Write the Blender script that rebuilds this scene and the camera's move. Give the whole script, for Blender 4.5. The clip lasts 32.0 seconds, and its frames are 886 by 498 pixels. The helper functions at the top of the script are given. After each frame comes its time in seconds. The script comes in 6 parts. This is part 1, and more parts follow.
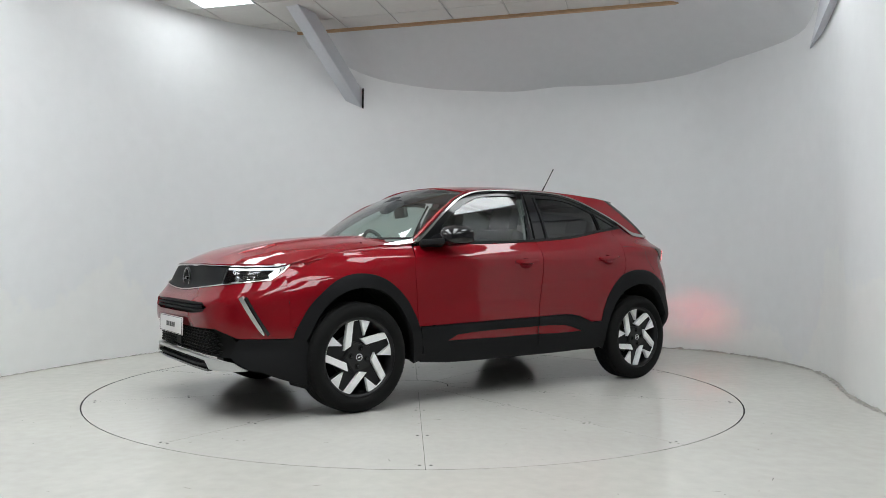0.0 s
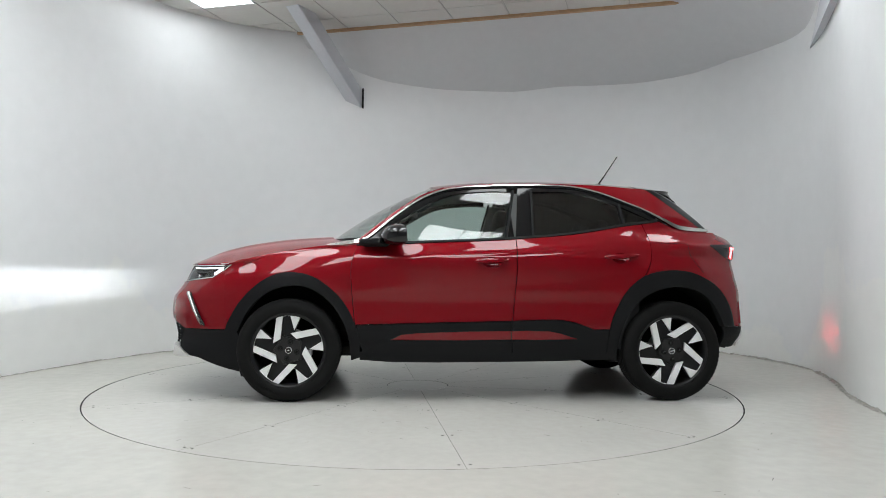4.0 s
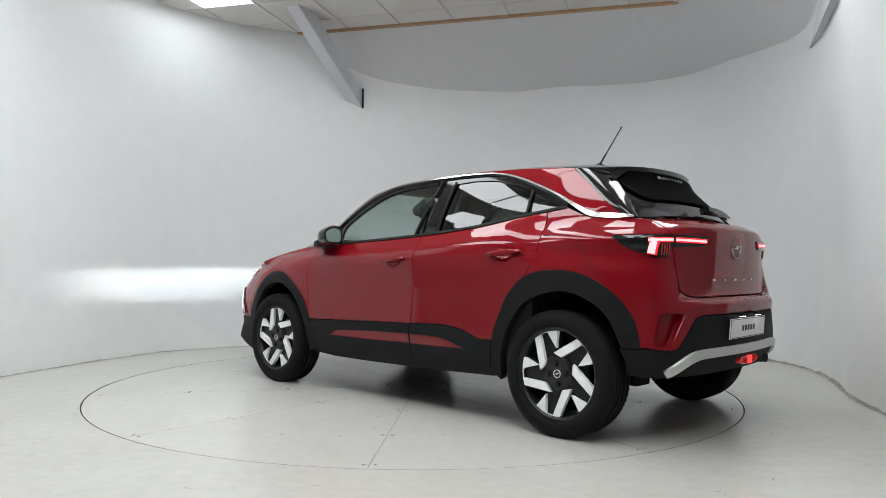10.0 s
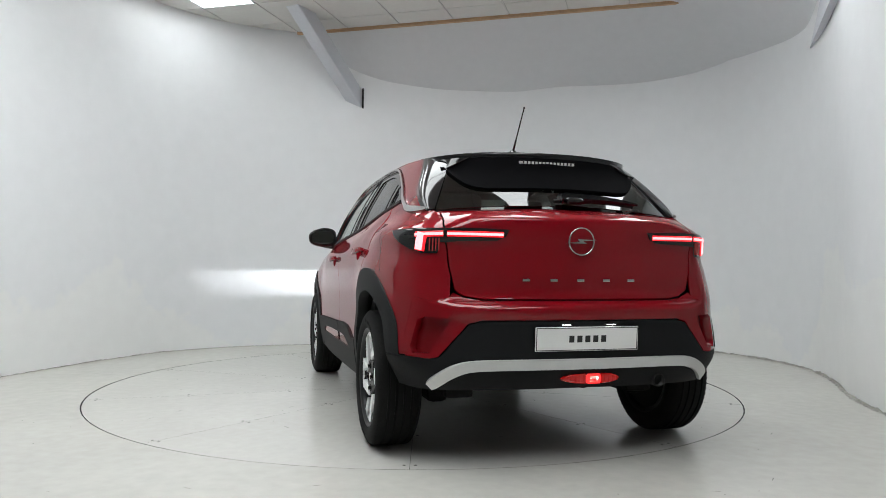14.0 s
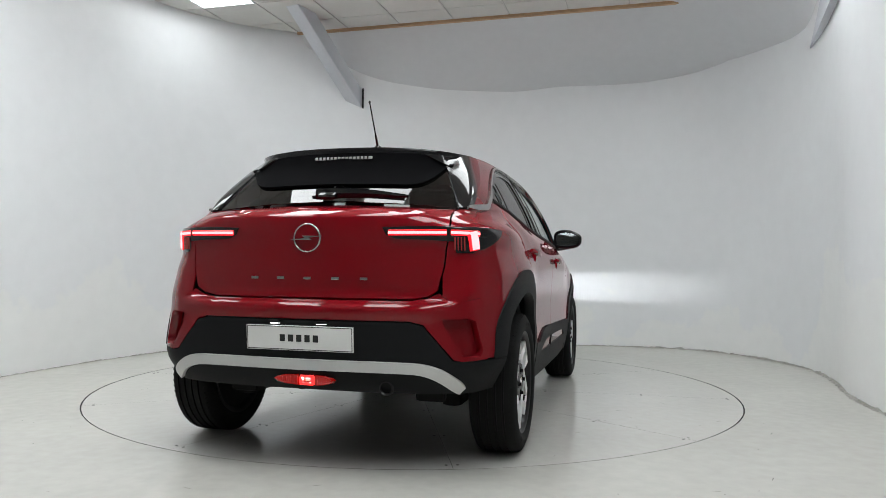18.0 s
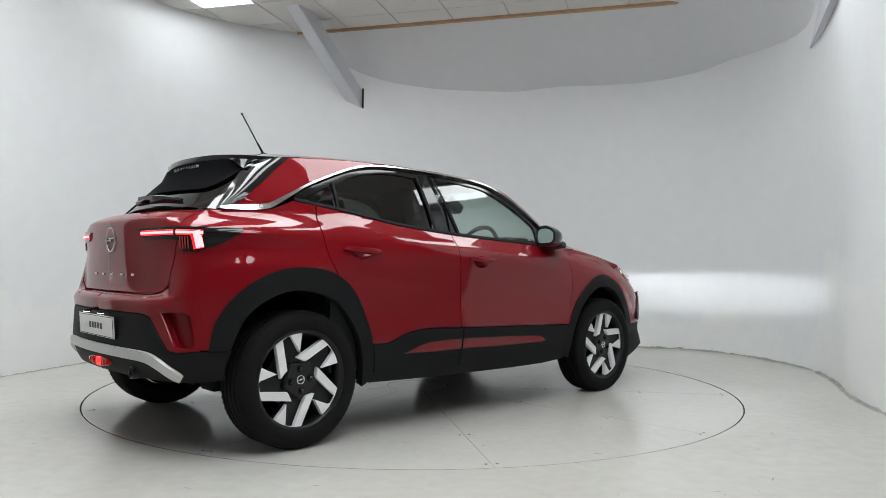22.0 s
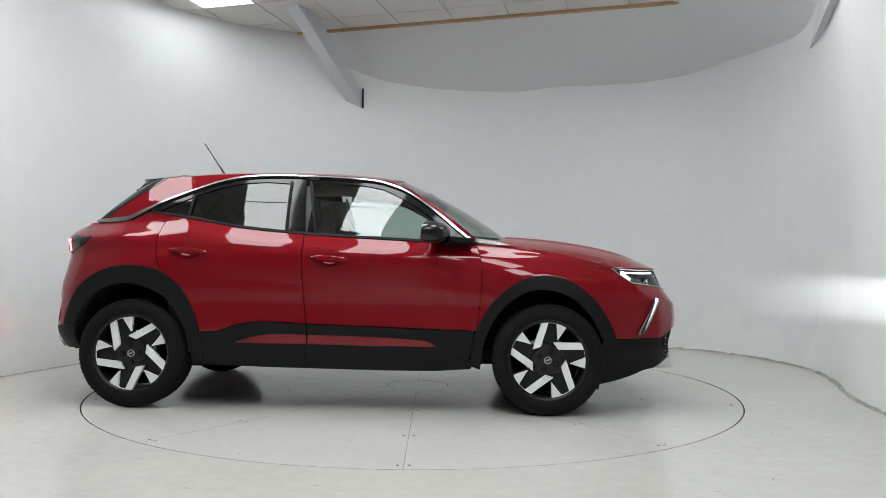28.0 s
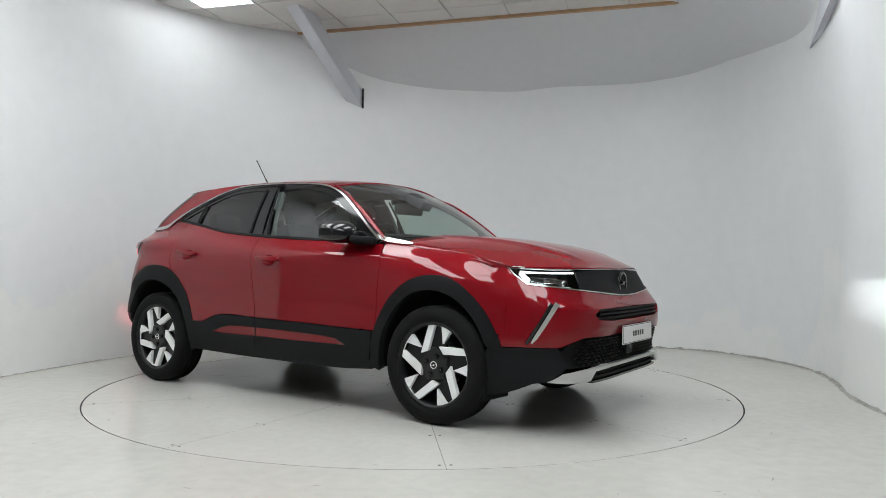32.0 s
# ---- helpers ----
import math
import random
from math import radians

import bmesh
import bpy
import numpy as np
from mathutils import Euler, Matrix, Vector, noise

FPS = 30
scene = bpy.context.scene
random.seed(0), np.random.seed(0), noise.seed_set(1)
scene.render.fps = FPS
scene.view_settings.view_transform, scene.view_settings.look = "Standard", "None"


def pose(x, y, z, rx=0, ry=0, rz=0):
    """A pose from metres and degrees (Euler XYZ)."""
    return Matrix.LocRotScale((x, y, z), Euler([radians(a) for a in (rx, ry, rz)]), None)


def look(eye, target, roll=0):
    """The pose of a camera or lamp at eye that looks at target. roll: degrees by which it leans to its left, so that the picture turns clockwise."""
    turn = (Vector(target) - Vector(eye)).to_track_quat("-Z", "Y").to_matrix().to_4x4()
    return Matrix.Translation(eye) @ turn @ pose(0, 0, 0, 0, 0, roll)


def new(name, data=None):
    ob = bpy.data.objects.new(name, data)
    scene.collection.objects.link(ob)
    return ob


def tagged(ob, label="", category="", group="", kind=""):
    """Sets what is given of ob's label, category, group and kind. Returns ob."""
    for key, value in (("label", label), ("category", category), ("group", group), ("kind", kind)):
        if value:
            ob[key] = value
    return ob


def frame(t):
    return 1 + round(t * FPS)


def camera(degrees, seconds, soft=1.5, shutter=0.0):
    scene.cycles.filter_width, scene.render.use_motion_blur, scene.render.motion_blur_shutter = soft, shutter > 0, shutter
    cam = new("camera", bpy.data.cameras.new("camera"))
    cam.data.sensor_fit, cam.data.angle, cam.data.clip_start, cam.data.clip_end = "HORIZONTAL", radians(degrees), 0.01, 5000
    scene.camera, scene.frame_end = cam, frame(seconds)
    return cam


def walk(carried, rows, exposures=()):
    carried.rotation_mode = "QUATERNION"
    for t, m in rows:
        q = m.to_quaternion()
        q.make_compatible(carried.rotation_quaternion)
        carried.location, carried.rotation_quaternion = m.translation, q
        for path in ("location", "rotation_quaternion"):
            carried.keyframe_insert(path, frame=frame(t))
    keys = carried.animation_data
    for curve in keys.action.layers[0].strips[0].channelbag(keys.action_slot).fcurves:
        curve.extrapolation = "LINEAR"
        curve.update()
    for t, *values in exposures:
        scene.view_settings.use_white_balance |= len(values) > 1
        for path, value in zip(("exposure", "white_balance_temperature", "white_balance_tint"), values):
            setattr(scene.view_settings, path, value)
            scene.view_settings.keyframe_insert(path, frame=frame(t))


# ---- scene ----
cam = camera(62.85, 32.0, soft=0.55)
EYE = (0.0, -5.461, 0.895)
CAMPOSE = look(EYE, (0.329, 4.534, 1.127), 0.6)
walk(cam, [(0.0, CAMPOSE), (32.0, CAMPOSE)])
scene.view_settings.exposure = 0.0

# heading of the turntable, degrees, second by second
TURN = [(0, 213.69), (3, 190.21), (6, 166.64), (9, 143.03), (12, 119.44), (15, 96.13), (18, 72.83), (21, 49.33), (24, 26.12), (27, 2.93), (30, -20.38), (32, -35.95)]
CAR_X, CAR_Y = -0.410, -0.193


def heading(t):
    return float(np.interp(t, [a for a, b in TURN], [b for a, b in TURN]))


# ---- world and light ----
world = bpy.data.worlds.new("world")
scene.world = world
world.use_nodes = True
world.node_tree.nodes["Background"].inputs[0].default_value = (0.5, 0.55, 0.6, 1)
world.node_tree.nodes["Background"].inputs[1].default_value = 0.02
PANEL_LIGHT = 8.35
BEAM_LIGHT = 14000.0
FOG_LIGHT = 4800.0


# ---- materials ----
def material(name, color, rough=0.5, metal=0.0, coat=0.0, coat_rough=0.03, spec=0.5, var=0.0, var_scale=4.0, bump=0.0, bump_scale=200.0, rough_var=0.0, emit=0.0, emit_color=None):
    m = bpy.data.materials.new(name)
    m.use_nodes = True
    nt = m.node_tree
    b = nt.nodes["Principled BSDF"]
    b.inputs["Base Color"].default_value = (*color, 1)
    b.inputs["Roughness"].default_value = rough
    b.inputs["Metallic"].default_value = metal
    b.inputs["Coat Weight"].default_value = coat
    b.inputs["Coat Roughness"].default_value = coat_rough
    b.inputs["Coat IOR"].default_value = 1.5
    b.inputs["Specular IOR Level"].default_value = spec
    if emit:
        b.inputs["Emission Color"].default_value = (*(emit_color or color), 1)
        b.inputs["Emission Strength"].default_value = emit
    tc = nt.nodes.new("ShaderNodeTexCoord")
    if var:
        n1 = nt.nodes.new("ShaderNodeTexNoise")
        n1.inputs["Scale"].default_value = var_scale
        n1.inputs["Detail"].default_value = 6
        n2 = nt.nodes.new("ShaderNodeTexNoise")
        n2.inputs["Scale"].default_value = var_scale * 11
        n2.inputs["Detail"].default_value = 4
        nt.links.new(tc.outputs["Object"], n1.inputs["Vector"])
        nt.links.new(tc.outputs["Object"], n2.inputs["Vector"])
        add = nt.nodes.new("ShaderNodeMath")
        add.operation = "ADD"
        nt.links.new(n1.outputs["Fac"], add.inputs[0])
        nt.links.new(n2.outputs["Fac"], add.inputs[1])
        mr = nt.nodes.new("ShaderNodeMapRange")
        mr.inputs["From Min"].default_value = 0.6
        mr.inputs["From Max"].default_value = 1.4
        mr.inputs["To Min"].default_value = 1 - var
        mr.inputs["To Max"].default_value = 1 + var
        nt.links.new(add.outputs[0], mr.inputs["Value"])
        mix = nt.nodes.new("ShaderNodeVectorMath")
        mix.operation = "SCALE"
        mix.inputs[0].default_value = color
        nt.links.new(mr.outputs[0], mix.inputs["Scale"])
        nt.links.new(mix.outputs[0], b.inputs["Base Color"])
        if rough_var:
            rr = nt.nodes.new("ShaderNodeMapRange")
            rr.inputs["From Min"].default_value = 0.6
            rr.inputs["From Max"].default_value = 1.4
            rr.inputs["To Min"].default_value = max(0.02, rough - rough_var)
            rr.inputs["To Max"].default_value = rough + rough_var
            nt.links.new(add.outputs[0], rr.inputs["Value"])
            nt.links.new(rr.outputs[0], b.inputs["Roughness"])
    if bump:
        n3 = nt.nodes.new("ShaderNodeTexNoise")
        n3.inputs["Scale"].default_value = bump_scale
        n3.inputs["Detail"].default_value = 4
        nt.links.new(tc.outputs["Object"], n3.inputs["Vector"])
        bn = nt.nodes.new("ShaderNodeBump")
        bn.inputs["Strength"].default_value = bump
        bn.inputs["Distance"].default_value = 0.002
        nt.links.new(n3.outputs["Fac"], bn.inputs["Height"])
        nt.links.new(bn.outputs[0], b.inputs["Normal"])
    return m


def glass_material(name, tint, gloss=0.06):
    m = bpy.data.materials.new(name)
    m.use_nodes = True
    nt = m.node_tree
    nt.nodes.remove(nt.nodes["Principled BSDF"])
    out = nt.nodes["Material Output"]
    tr = nt.nodes.new("ShaderNodeBsdfTransparent")
    tr.inputs[0].default_value = (*tint, 1)
    gl = nt.nodes.new("ShaderNodeBsdfGlossy")
    gl.inputs["Roughness"].default_value = 0.01
    lw = nt.nodes.new("ShaderNodeLayerWeight")
    lw.inputs["Blend"].default_value = 0.5
    pw = nt.nodes.new("ShaderNodeMath")
    pw.operation = "POWER"
    pw.inputs[1].default_value = 4.5
    fr = nt.nodes.new("ShaderNodeMath")
    fr.operation = "MULTIPLY_ADD"
    fr.inputs[1].default_value = 0.9
    fr.inputs[2].default_value = gloss
    nt.links.new(lw.outputs["Facing"], pw.inputs[0])
    nt.links.new(pw.outputs[0], fr.inputs[0])
    mx = nt.nodes.new("ShaderNodeMixShader")
    nt.links.new(fr.outputs[0], mx.inputs[0])
    nt.links.new(tr.outputs[0], mx.inputs[1])
    nt.links.new(gl.outputs[0], mx.inputs[2])
    nt.links.new(mx.outputs[0], out.inputs[0])
    return m


DARKWALL = material("unseen_wall_grey", (0.42, 0.42, 0.425), 0.7, var=0.1, var_scale=2)
WALL = material("white_wall_paint", (0.76, 0.77, 0.785), 0.34, var=0.02, var_scale=0.7, bump=0.10, bump_scale=30, spec=0.4)


def touch_up(m, plain, fresh):
    """Blotchy touched-up paint over the foot of the wall, with an uneven upper edge."""
    nt = m.node_tree
    b = nt.nodes["Principled BSDF"]
    tc = nt.nodes.new("ShaderNodeTexCoord")
    xyz = nt.nodes.new("ShaderNodeSeparateXYZ")
    nt.links.new(tc.outputs["Object"], xyz.inputs[0])
    big = nt.nodes.new("ShaderNodeTexNoise")
    big.inputs["Scale"].default_value = 0.55
    big.inputs["Detail"].default_value = 5
    big.inputs["Roughness"].default_value = 0.62
    nt.links.new(tc.outputs["Object"], big.inputs["Vector"])
    reach = nt.nodes.new("ShaderNodeMath")
    reach.operation = "MULTIPLY_ADD"
    reach.inputs[1].default_value = -3.4
    reach.inputs[2].default_value = 1.25
    nt.links.new(big.outputs["Fac"], reach.inputs[0])
    add = nt.nodes.new("ShaderNodeMath")
    add.operation = "ADD"
    nt.links.new(xyz.outputs["Z"], add.inputs[0])
    nt.links.new(reach.outputs[0], add.inputs[1])
    edge = nt.nodes.new("ShaderNodeMapRange")
    edge.inputs["From Min"].default_value = -0.03
    edge.inputs["From Max"].default_value = 0.06
    nt.links.new(add.outputs[0], edge.inputs["Value"])
    fine = nt.nodes.new("ShaderNodeTexNoise")
    fine.inputs["Scale"].default_value = 7
    fine.inputs["Detail"].default_value = 5
    nt.links.new(tc.outputs["Object"], fine.inputs["Vector"])
    tone = nt.nodes.new("ShaderNodeMapRange")
    tone.inputs["From Min"].default_value = 0.3
    tone.inputs["From Max"].default_value = 0.7
    tone.inputs["To Min"].default_value = 0.985
    tone.inputs["To Max"].default_value = 1.015
    nt.links.new(fine.outputs["Fac"], tone.inputs["Value"])
    mix = nt.nodes.new("ShaderNodeMix")
    mix.data_type = "RGBA"
    mix.inputs[6].default_value = (*fresh, 1)
    mix.inputs[7].default_value = (*plain, 1)
    nt.links.new(edge.outputs[0], mix.inputs[0])
    sc = nt.nodes.new("ShaderNodeVectorMath")
    sc.operation = "SCALE"
    nt.links.new(mix.outputs[2], sc.inputs[0])
    nt.links.new(tone.outputs[0], sc.inputs["Scale"])
    nt.links.new(sc.outputs[0], b.inputs["Base Color"])


touch_up(WALL, (0.785, 0.798, 0.812), (0.815, 0.822, 0.815))
SLOPE = material("grey_board", (0.70, 0.715, 0.735), 0.6, var=0.03, var_scale=1.0)
FLOOR = material("floor_paint", (0.53, 0.52, 0.482), 0.20, var=0.08, var_scale=1.2)
TABLE = material("turntable_paint", (0.545, 0.535, 0.502), 0.18, var=0.06, var_scale=1.6)
JOINT = material("dirty_filler", (0.30, 0.29, 0.27), 0.9, var=0.6, var_scale=22, bump=0.6, bump_scale=120)
SCUFF = material("dark_scuff", (0.10, 0.095, 0.09), 0.8, var=0.4, var_scale=30)
# near black: the shade inside gaps and slot is put into this colour
PIT = material("gap_shade_black", (0.02, 0.02, 0.02), 0.9)
TILE = material("ceiling_tile", (0.70, 0.69, 0.66), 0.85, var=0.03, var_scale=3, bump=0.2, bump_scale=300)
GRID = material("ceiling_grid", (0.50, 0.49, 0.47), 0.5)
TRIM = material("pine_batten", (0.50, 0.33, 0.19), 0.6, var=0.2, var_scale=6)
STEEL = material("painted_steel", (0.60, 0.62, 0.66), 0.45, var=0.04, var_scale=3)
LED = material("led_panel", (1, 1, 1), 0.5, emit=PANEL_LIGHT, emit_color=(0.935, 0.98, 0.992))
PAINT = material("red_metallic_paint", (0.198, 0.0025, 0.0075), 0.40, metal=0.12, coat=0.95, coat_rough=0.004, spec=0.0, var=0.05, var_scale=90)
CLAD = material("black_grained_plastic", (0.0060, 0.0064, 0.0072), 0.62, var=0.12, var_scale=40, bump=0.25, bump_scale=900, spec=0.20)
GLOSS = material("gloss_black", (0.008, 0.008, 0.009), 0.10, spec=0.25, coat=0.5, coat_rough=0.01)
MIRROR = material("mirror_glass", (0.72, 0.74, 0.76), 0.02, metal=1.0)
# even near black for the spoiler's underside, darker than MATTE
VOID = material("spoiler_near_black", (0.0025, 0.0025, 0.003), 0.9, spec=0.05)
MATTE = material("matte_black", (0.010, 0.010, 0.010), 0.85, spec=0.2)
CHROME = material("satin_chrome", (0.50, 0.50, 0.49), 0.17, metal=1.0, var=0.03, var_scale=20)
SILVER = material("silver_paint", (0.60, 0.60, 0.59), 0.35, metal=0.35, var=0.03, var_scale=60)
ALLOY = material("machined_alloy", (0.88, 0.885, 0.89), 0.38, var=0.04, var_scale=60)
RIMBLACK = material("wheel_black", (0.006, 0.006, 0.007), 0.42, coat=0.1, spec=0.3)
HUBBLACK = material("hub_black", (0.009, 0.0093, 0.010), 0.42, coat=0.15, coat_rough=0.12, spec=0.4, var=0.08, var_scale=30)
RUBBER = material("tyre_rubber", (0.006, 0.006, 0.006), 0.8, var=0.15, var_scale=20, bump=0.2, bump_scale=300, spec=0.2)
DISC = material("brake_steel", (0.45, 0.45, 0.46), 0.35, metal=1.0, var=0.1, var_scale=20)
CLEAR = glass_material("clear_glass", (0.70, 0.80, 0.76), 0.09)
SCREEN = glass_material("windscreen_glass", (0.74, 0.84, 0.80), 0.15)
TINT = glass_material("tinted_glass", (0.08, 0.087, 0.084), 0.075)
LENS = glass_material("lamp_lens", (0.85, 0.88, 0.90))
DRL = material("daylight_led", (1, 1, 1), 0.4, emit=2.1, emit_color=(0.93, 0.97, 1.0))
BEAM = material("beam_led", (1, 1, 1), 0.4, emit=BEAM_LIGHT, emit_color=(0.95, 0.98, 1.0))
TAIL = material("tail_led", (0.35, 0.008, 0.012), 0.3, emit=1.15, emit_color=(1.0, 0.012, 0.025))
TAILHOT = material("tail_led_core", (0.6, 0.2, 0.2), 0.4, emit=2.6, emit_color=(1.0, 0.27, 0.29))
FOG = material("fog_lamp_lens", (0.4, 0.01, 0.01), 0.3, emit=1.7, emit_color=(1.0, 0.03, 0.03))
FOGDIM = material("fog_lamp_reflector", (0.30, 0.004, 0.004), 0.15, coat=1.0, emit=0.10, emit_color=(1.0, 0.004, 0.004))
RIBDIM = material("tail_lamp_rib", (0.25, 0.02, 0.02), 0.2, coat=0.6, emit=0.06, emit_color=(1.0, 0.15, 0.15))
FOGBEAM = material("fog_lamp_led", (1, 0.2, 0.2), 0.4, emit=FOG_LIGHT, emit_color=(1.0, 0.05, 0.05))
PLATELED = material("plate_lamp_led", (1, 1, 1), 0.4, emit=4.5, emit_color=(0.98, 0.98, 1.0))
SATIN = material("gloss_black_trim", (0.006, 0.006, 0.007), 0.07, spec=0.4)
PLATE = material("white_plate", (0.80, 0.80, 0.79), 0.3, coat=0.5, var=0.02, var_scale=10)
INK = material("black_ink", (0.015, 0.015, 0.015), 0.4)
SEAT = material("grey_cloth", (0.022, 0.023, 0.025), 0.9, var=0.12, var_scale=5)
DASH = material("dash_plastic", (0.028, 0.030, 0.032), 0.7, var=0.08, var_scale=5)
LINER = material("roof_lining", (0.13, 0.135, 0.135), 0.9, var=0.05, var_scale=6)


# ---- mesh helpers ----
def mesh_object(name, verts, faces, mat, parent=None, normals=None, smooth=False, label=""):
    me = bpy.data.meshes.new(name)
    me.from_pydata([tuple(v) for v in verts], [], faces)
    me.materials.append(mat)
    if smooth or normals is not None:
        me.polygons.foreach_set("use_smooth", [True] * len(me.polygons))
    if normals is not None:
        me.normals_split_custom_set_from_vertices([tuple(n) for n in normals])
    me.update()
    ob = new(name, me)
    if parent is not None:
        ob.parent = parent
    return tagged(ob, label) if label else ob


def part(name, bm, mat, parent=None, label="", smooth=False):
    me = bpy.data.meshes.new(name)
    bmesh.ops.recalc_face_normals(bm, faces=bm.faces)
    bm.to_mesh(me)
    bm.free()
    me.materials.append(mat)
    if smooth:
        me.polygons.foreach_set("use_smooth", [True] * len(me.polygons))
        me.set_sharp_from_angle(angle=radians(35))
    ob = new(name, me)
    if parent is not None:
        ob.parent = parent
    return tagged(ob, label) if label else ob


def box_bm(size, m=None, bevel=0.0, segments=2, bm=None):
    own = bm is None
    bm = bm or bmesh.new()
    r = bmesh.ops.create_cube(bm, size=1.0)
    bmesh.ops.scale(bm, vec=size, verts=r["verts"])
    if bevel:
        es = list({e for v in r["verts"] for e in v.link_edges})
        rb = bmesh.ops.bevel(bm, geom=es, offset=bevel, segments=segments, affect="EDGES", profile=0.6)
        vs = list({v for f in rb["faces"] for v in f.verts} | {v for v in r["verts"] if v.is_valid})
    else:
        vs = r["verts"]
    if m is not None:
        if own:
            vs = bm.verts[:]
        bmesh.ops.transform(bm, matrix=m, verts=vs)
    return bm


def lathe(profile, steps, axis_y=True):
    """Verts and faces of a profile of (radius, along) turned about the y axis."""
    n = len(profile)
    verts, faces = [], []
    for i in range(steps):
        a = 2 * math.pi * i / steps
        for r, y in profile:
            verts.append((r * math.cos(a), y, r * math.sin(a)))
    for i in range(steps):
        j = (i + 1) % steps
        for k in range(n - 1):
            faces.append((i * n + k, i * n + k + 1, j * n + k + 1, j * n + k))
    return verts, faces


def smooth_line(pts, n=6, closed=False):
    """Catmull-Rom through 2D or 3D points."""
    P = [Vector(p) for p in pts]
    out = []
    m = len(P)
    last = m if closed else m - 1
    for i in range(last):
        p0 = P[(i - 1) % m] if closed or i > 0 else P[0]
        p1, p2 = P[i], P[(i + 1) % m]
        p3 = P[(i + 2) % m] if closed or i + 2 < m else P[-1]
        for k in range(n):
            t = k / n
            out.append(0.5 * ((2 * p1) + (p2 - p0) * t + (2 * p0 - 5 * p1 + 4 * p2 - p3) * t * t + (3 * p1 - p0 - 3 * p2 + p3) * t ** 3))
    if not closed:
        out.append(P[-1])
    return out


def curve1(keys):
    """A smooth function through (a, b) keys, flat beyond the ends."""
    xs = [k[0] for k in keys]
    ys = [k[1] for k in keys]
    n = len(xs)
    sl = [(ys[i + 1] - ys[i]) / (xs[i + 1] - xs[i]) for i in range(n - 1)]
    tg = [sl[0]] + [0.0 if sl[i - 1] * sl[i] <= 0 else 2 * sl[i - 1] * sl[i] / (sl[i - 1] + sl[i]) for i in range(1, n - 1)] + [sl[-1]]

    def f(x):
        if x <= xs[0]:
            return ys[0]
        if x >= xs[-1]:
            return ys[-1]
        i = 0
        while x > xs[i + 1]:
            i += 1
        h = xs[i + 1] - xs[i]
        t = (x - xs[i]) / h
        return (2 * t ** 3 - 3 * t * t + 1) * ys[i] + (t ** 3 - 2 * t * t + t) * h * tg[i] + (-2 * t ** 3 + 3 * t * t) * ys[i + 1] + (t ** 3 - t * t) * h * tg[i + 1]
    return f


def inside(p, loop):
    hit = False
    for i in range(len(loop)):
        a, b = loop[i - 1], loop[i]
        if (a[1] > p[1]) != (b[1] > p[1]) and p[0] < (b[0] - a[0]) * (p[1] - a[1]) / (b[1] - a[1]) + a[0]:
            hit = not hit
    return hit


def fill(outline, holes, du, dv):
    """A flat outline with holes, cut into cells of du by dv: 2D verts, faces."""
    from mathutils import geometry
    loops = [[Vector((p[0], p[1])) for p in lp] for lp in [outline, *holes]]
    flat = [p for lp in loops for p in lp]
    edges, k = [], 0
    for lp in loops:
        edges += [(k + i, k + (i + 1) % len(lp)) for i in range(len(lp))]
        k += len(lp)
    cv, _, cf, _, _, _ = geometry.delaunay_2d_cdt(flat, edges, [], 0, 1e-6)
    bm = bmesh.new()
    vs = [bm.verts.new((p.x, p.y, 0)) for p in cv]
    for f in cf:
        c = sum((cv[i] for i in f), Vector((0, 0))) / len(f)
        if inside(c, loops[0]) and not any(inside(c, h) for h in loops[1:]):
            bm.faces.new([vs[i] for i in f])
    for ax, step in ((0, du), (1, dv)):
        lo, hi = min(p[ax] for p in flat), max(p[ax] for p in flat)
        k = int(lo / step) - 1
        while k * step < hi:
            c = k * step
            if c > lo + 1e-5 and c < hi - 1e-5:
                co = [0, 0, 0]
                no = [0, 0, 0]
                co[ax], no[ax] = c, 1
                bmesh.ops.bisect_plane(bm, geom=bm.verts[:] + bm.edges[:] + bm.faces[:], plane_co=co, plane_no=no, dist=1e-6)
            k += 1
    bmesh.ops.remove_doubles(bm, verts=bm.verts, dist=1e-5)
    bm.verts.index_update()
    v2 = [(v.co.x, v.co.y) for v in bm.verts]
    fs = [[v.index for v in f.verts] for f in bm.faces if f.calc_area() > 1e-10]
    rim = [(e.verts[0].index, e.verts[1].index) for e in bm.edges if len(e.link_faces) == 1]
    bm.free()
    return v2, fs, rim


def surface_normal(surf, u, v, e=2e-3):
    a = surf(u + e, v) - surf(u - e, v)
    b = surf(u, v + e) - surf(u, v - e)
    n = a.cross(b)
    return n.normalized() if n.length > 1e-12 else Vector((0, 0, 1))


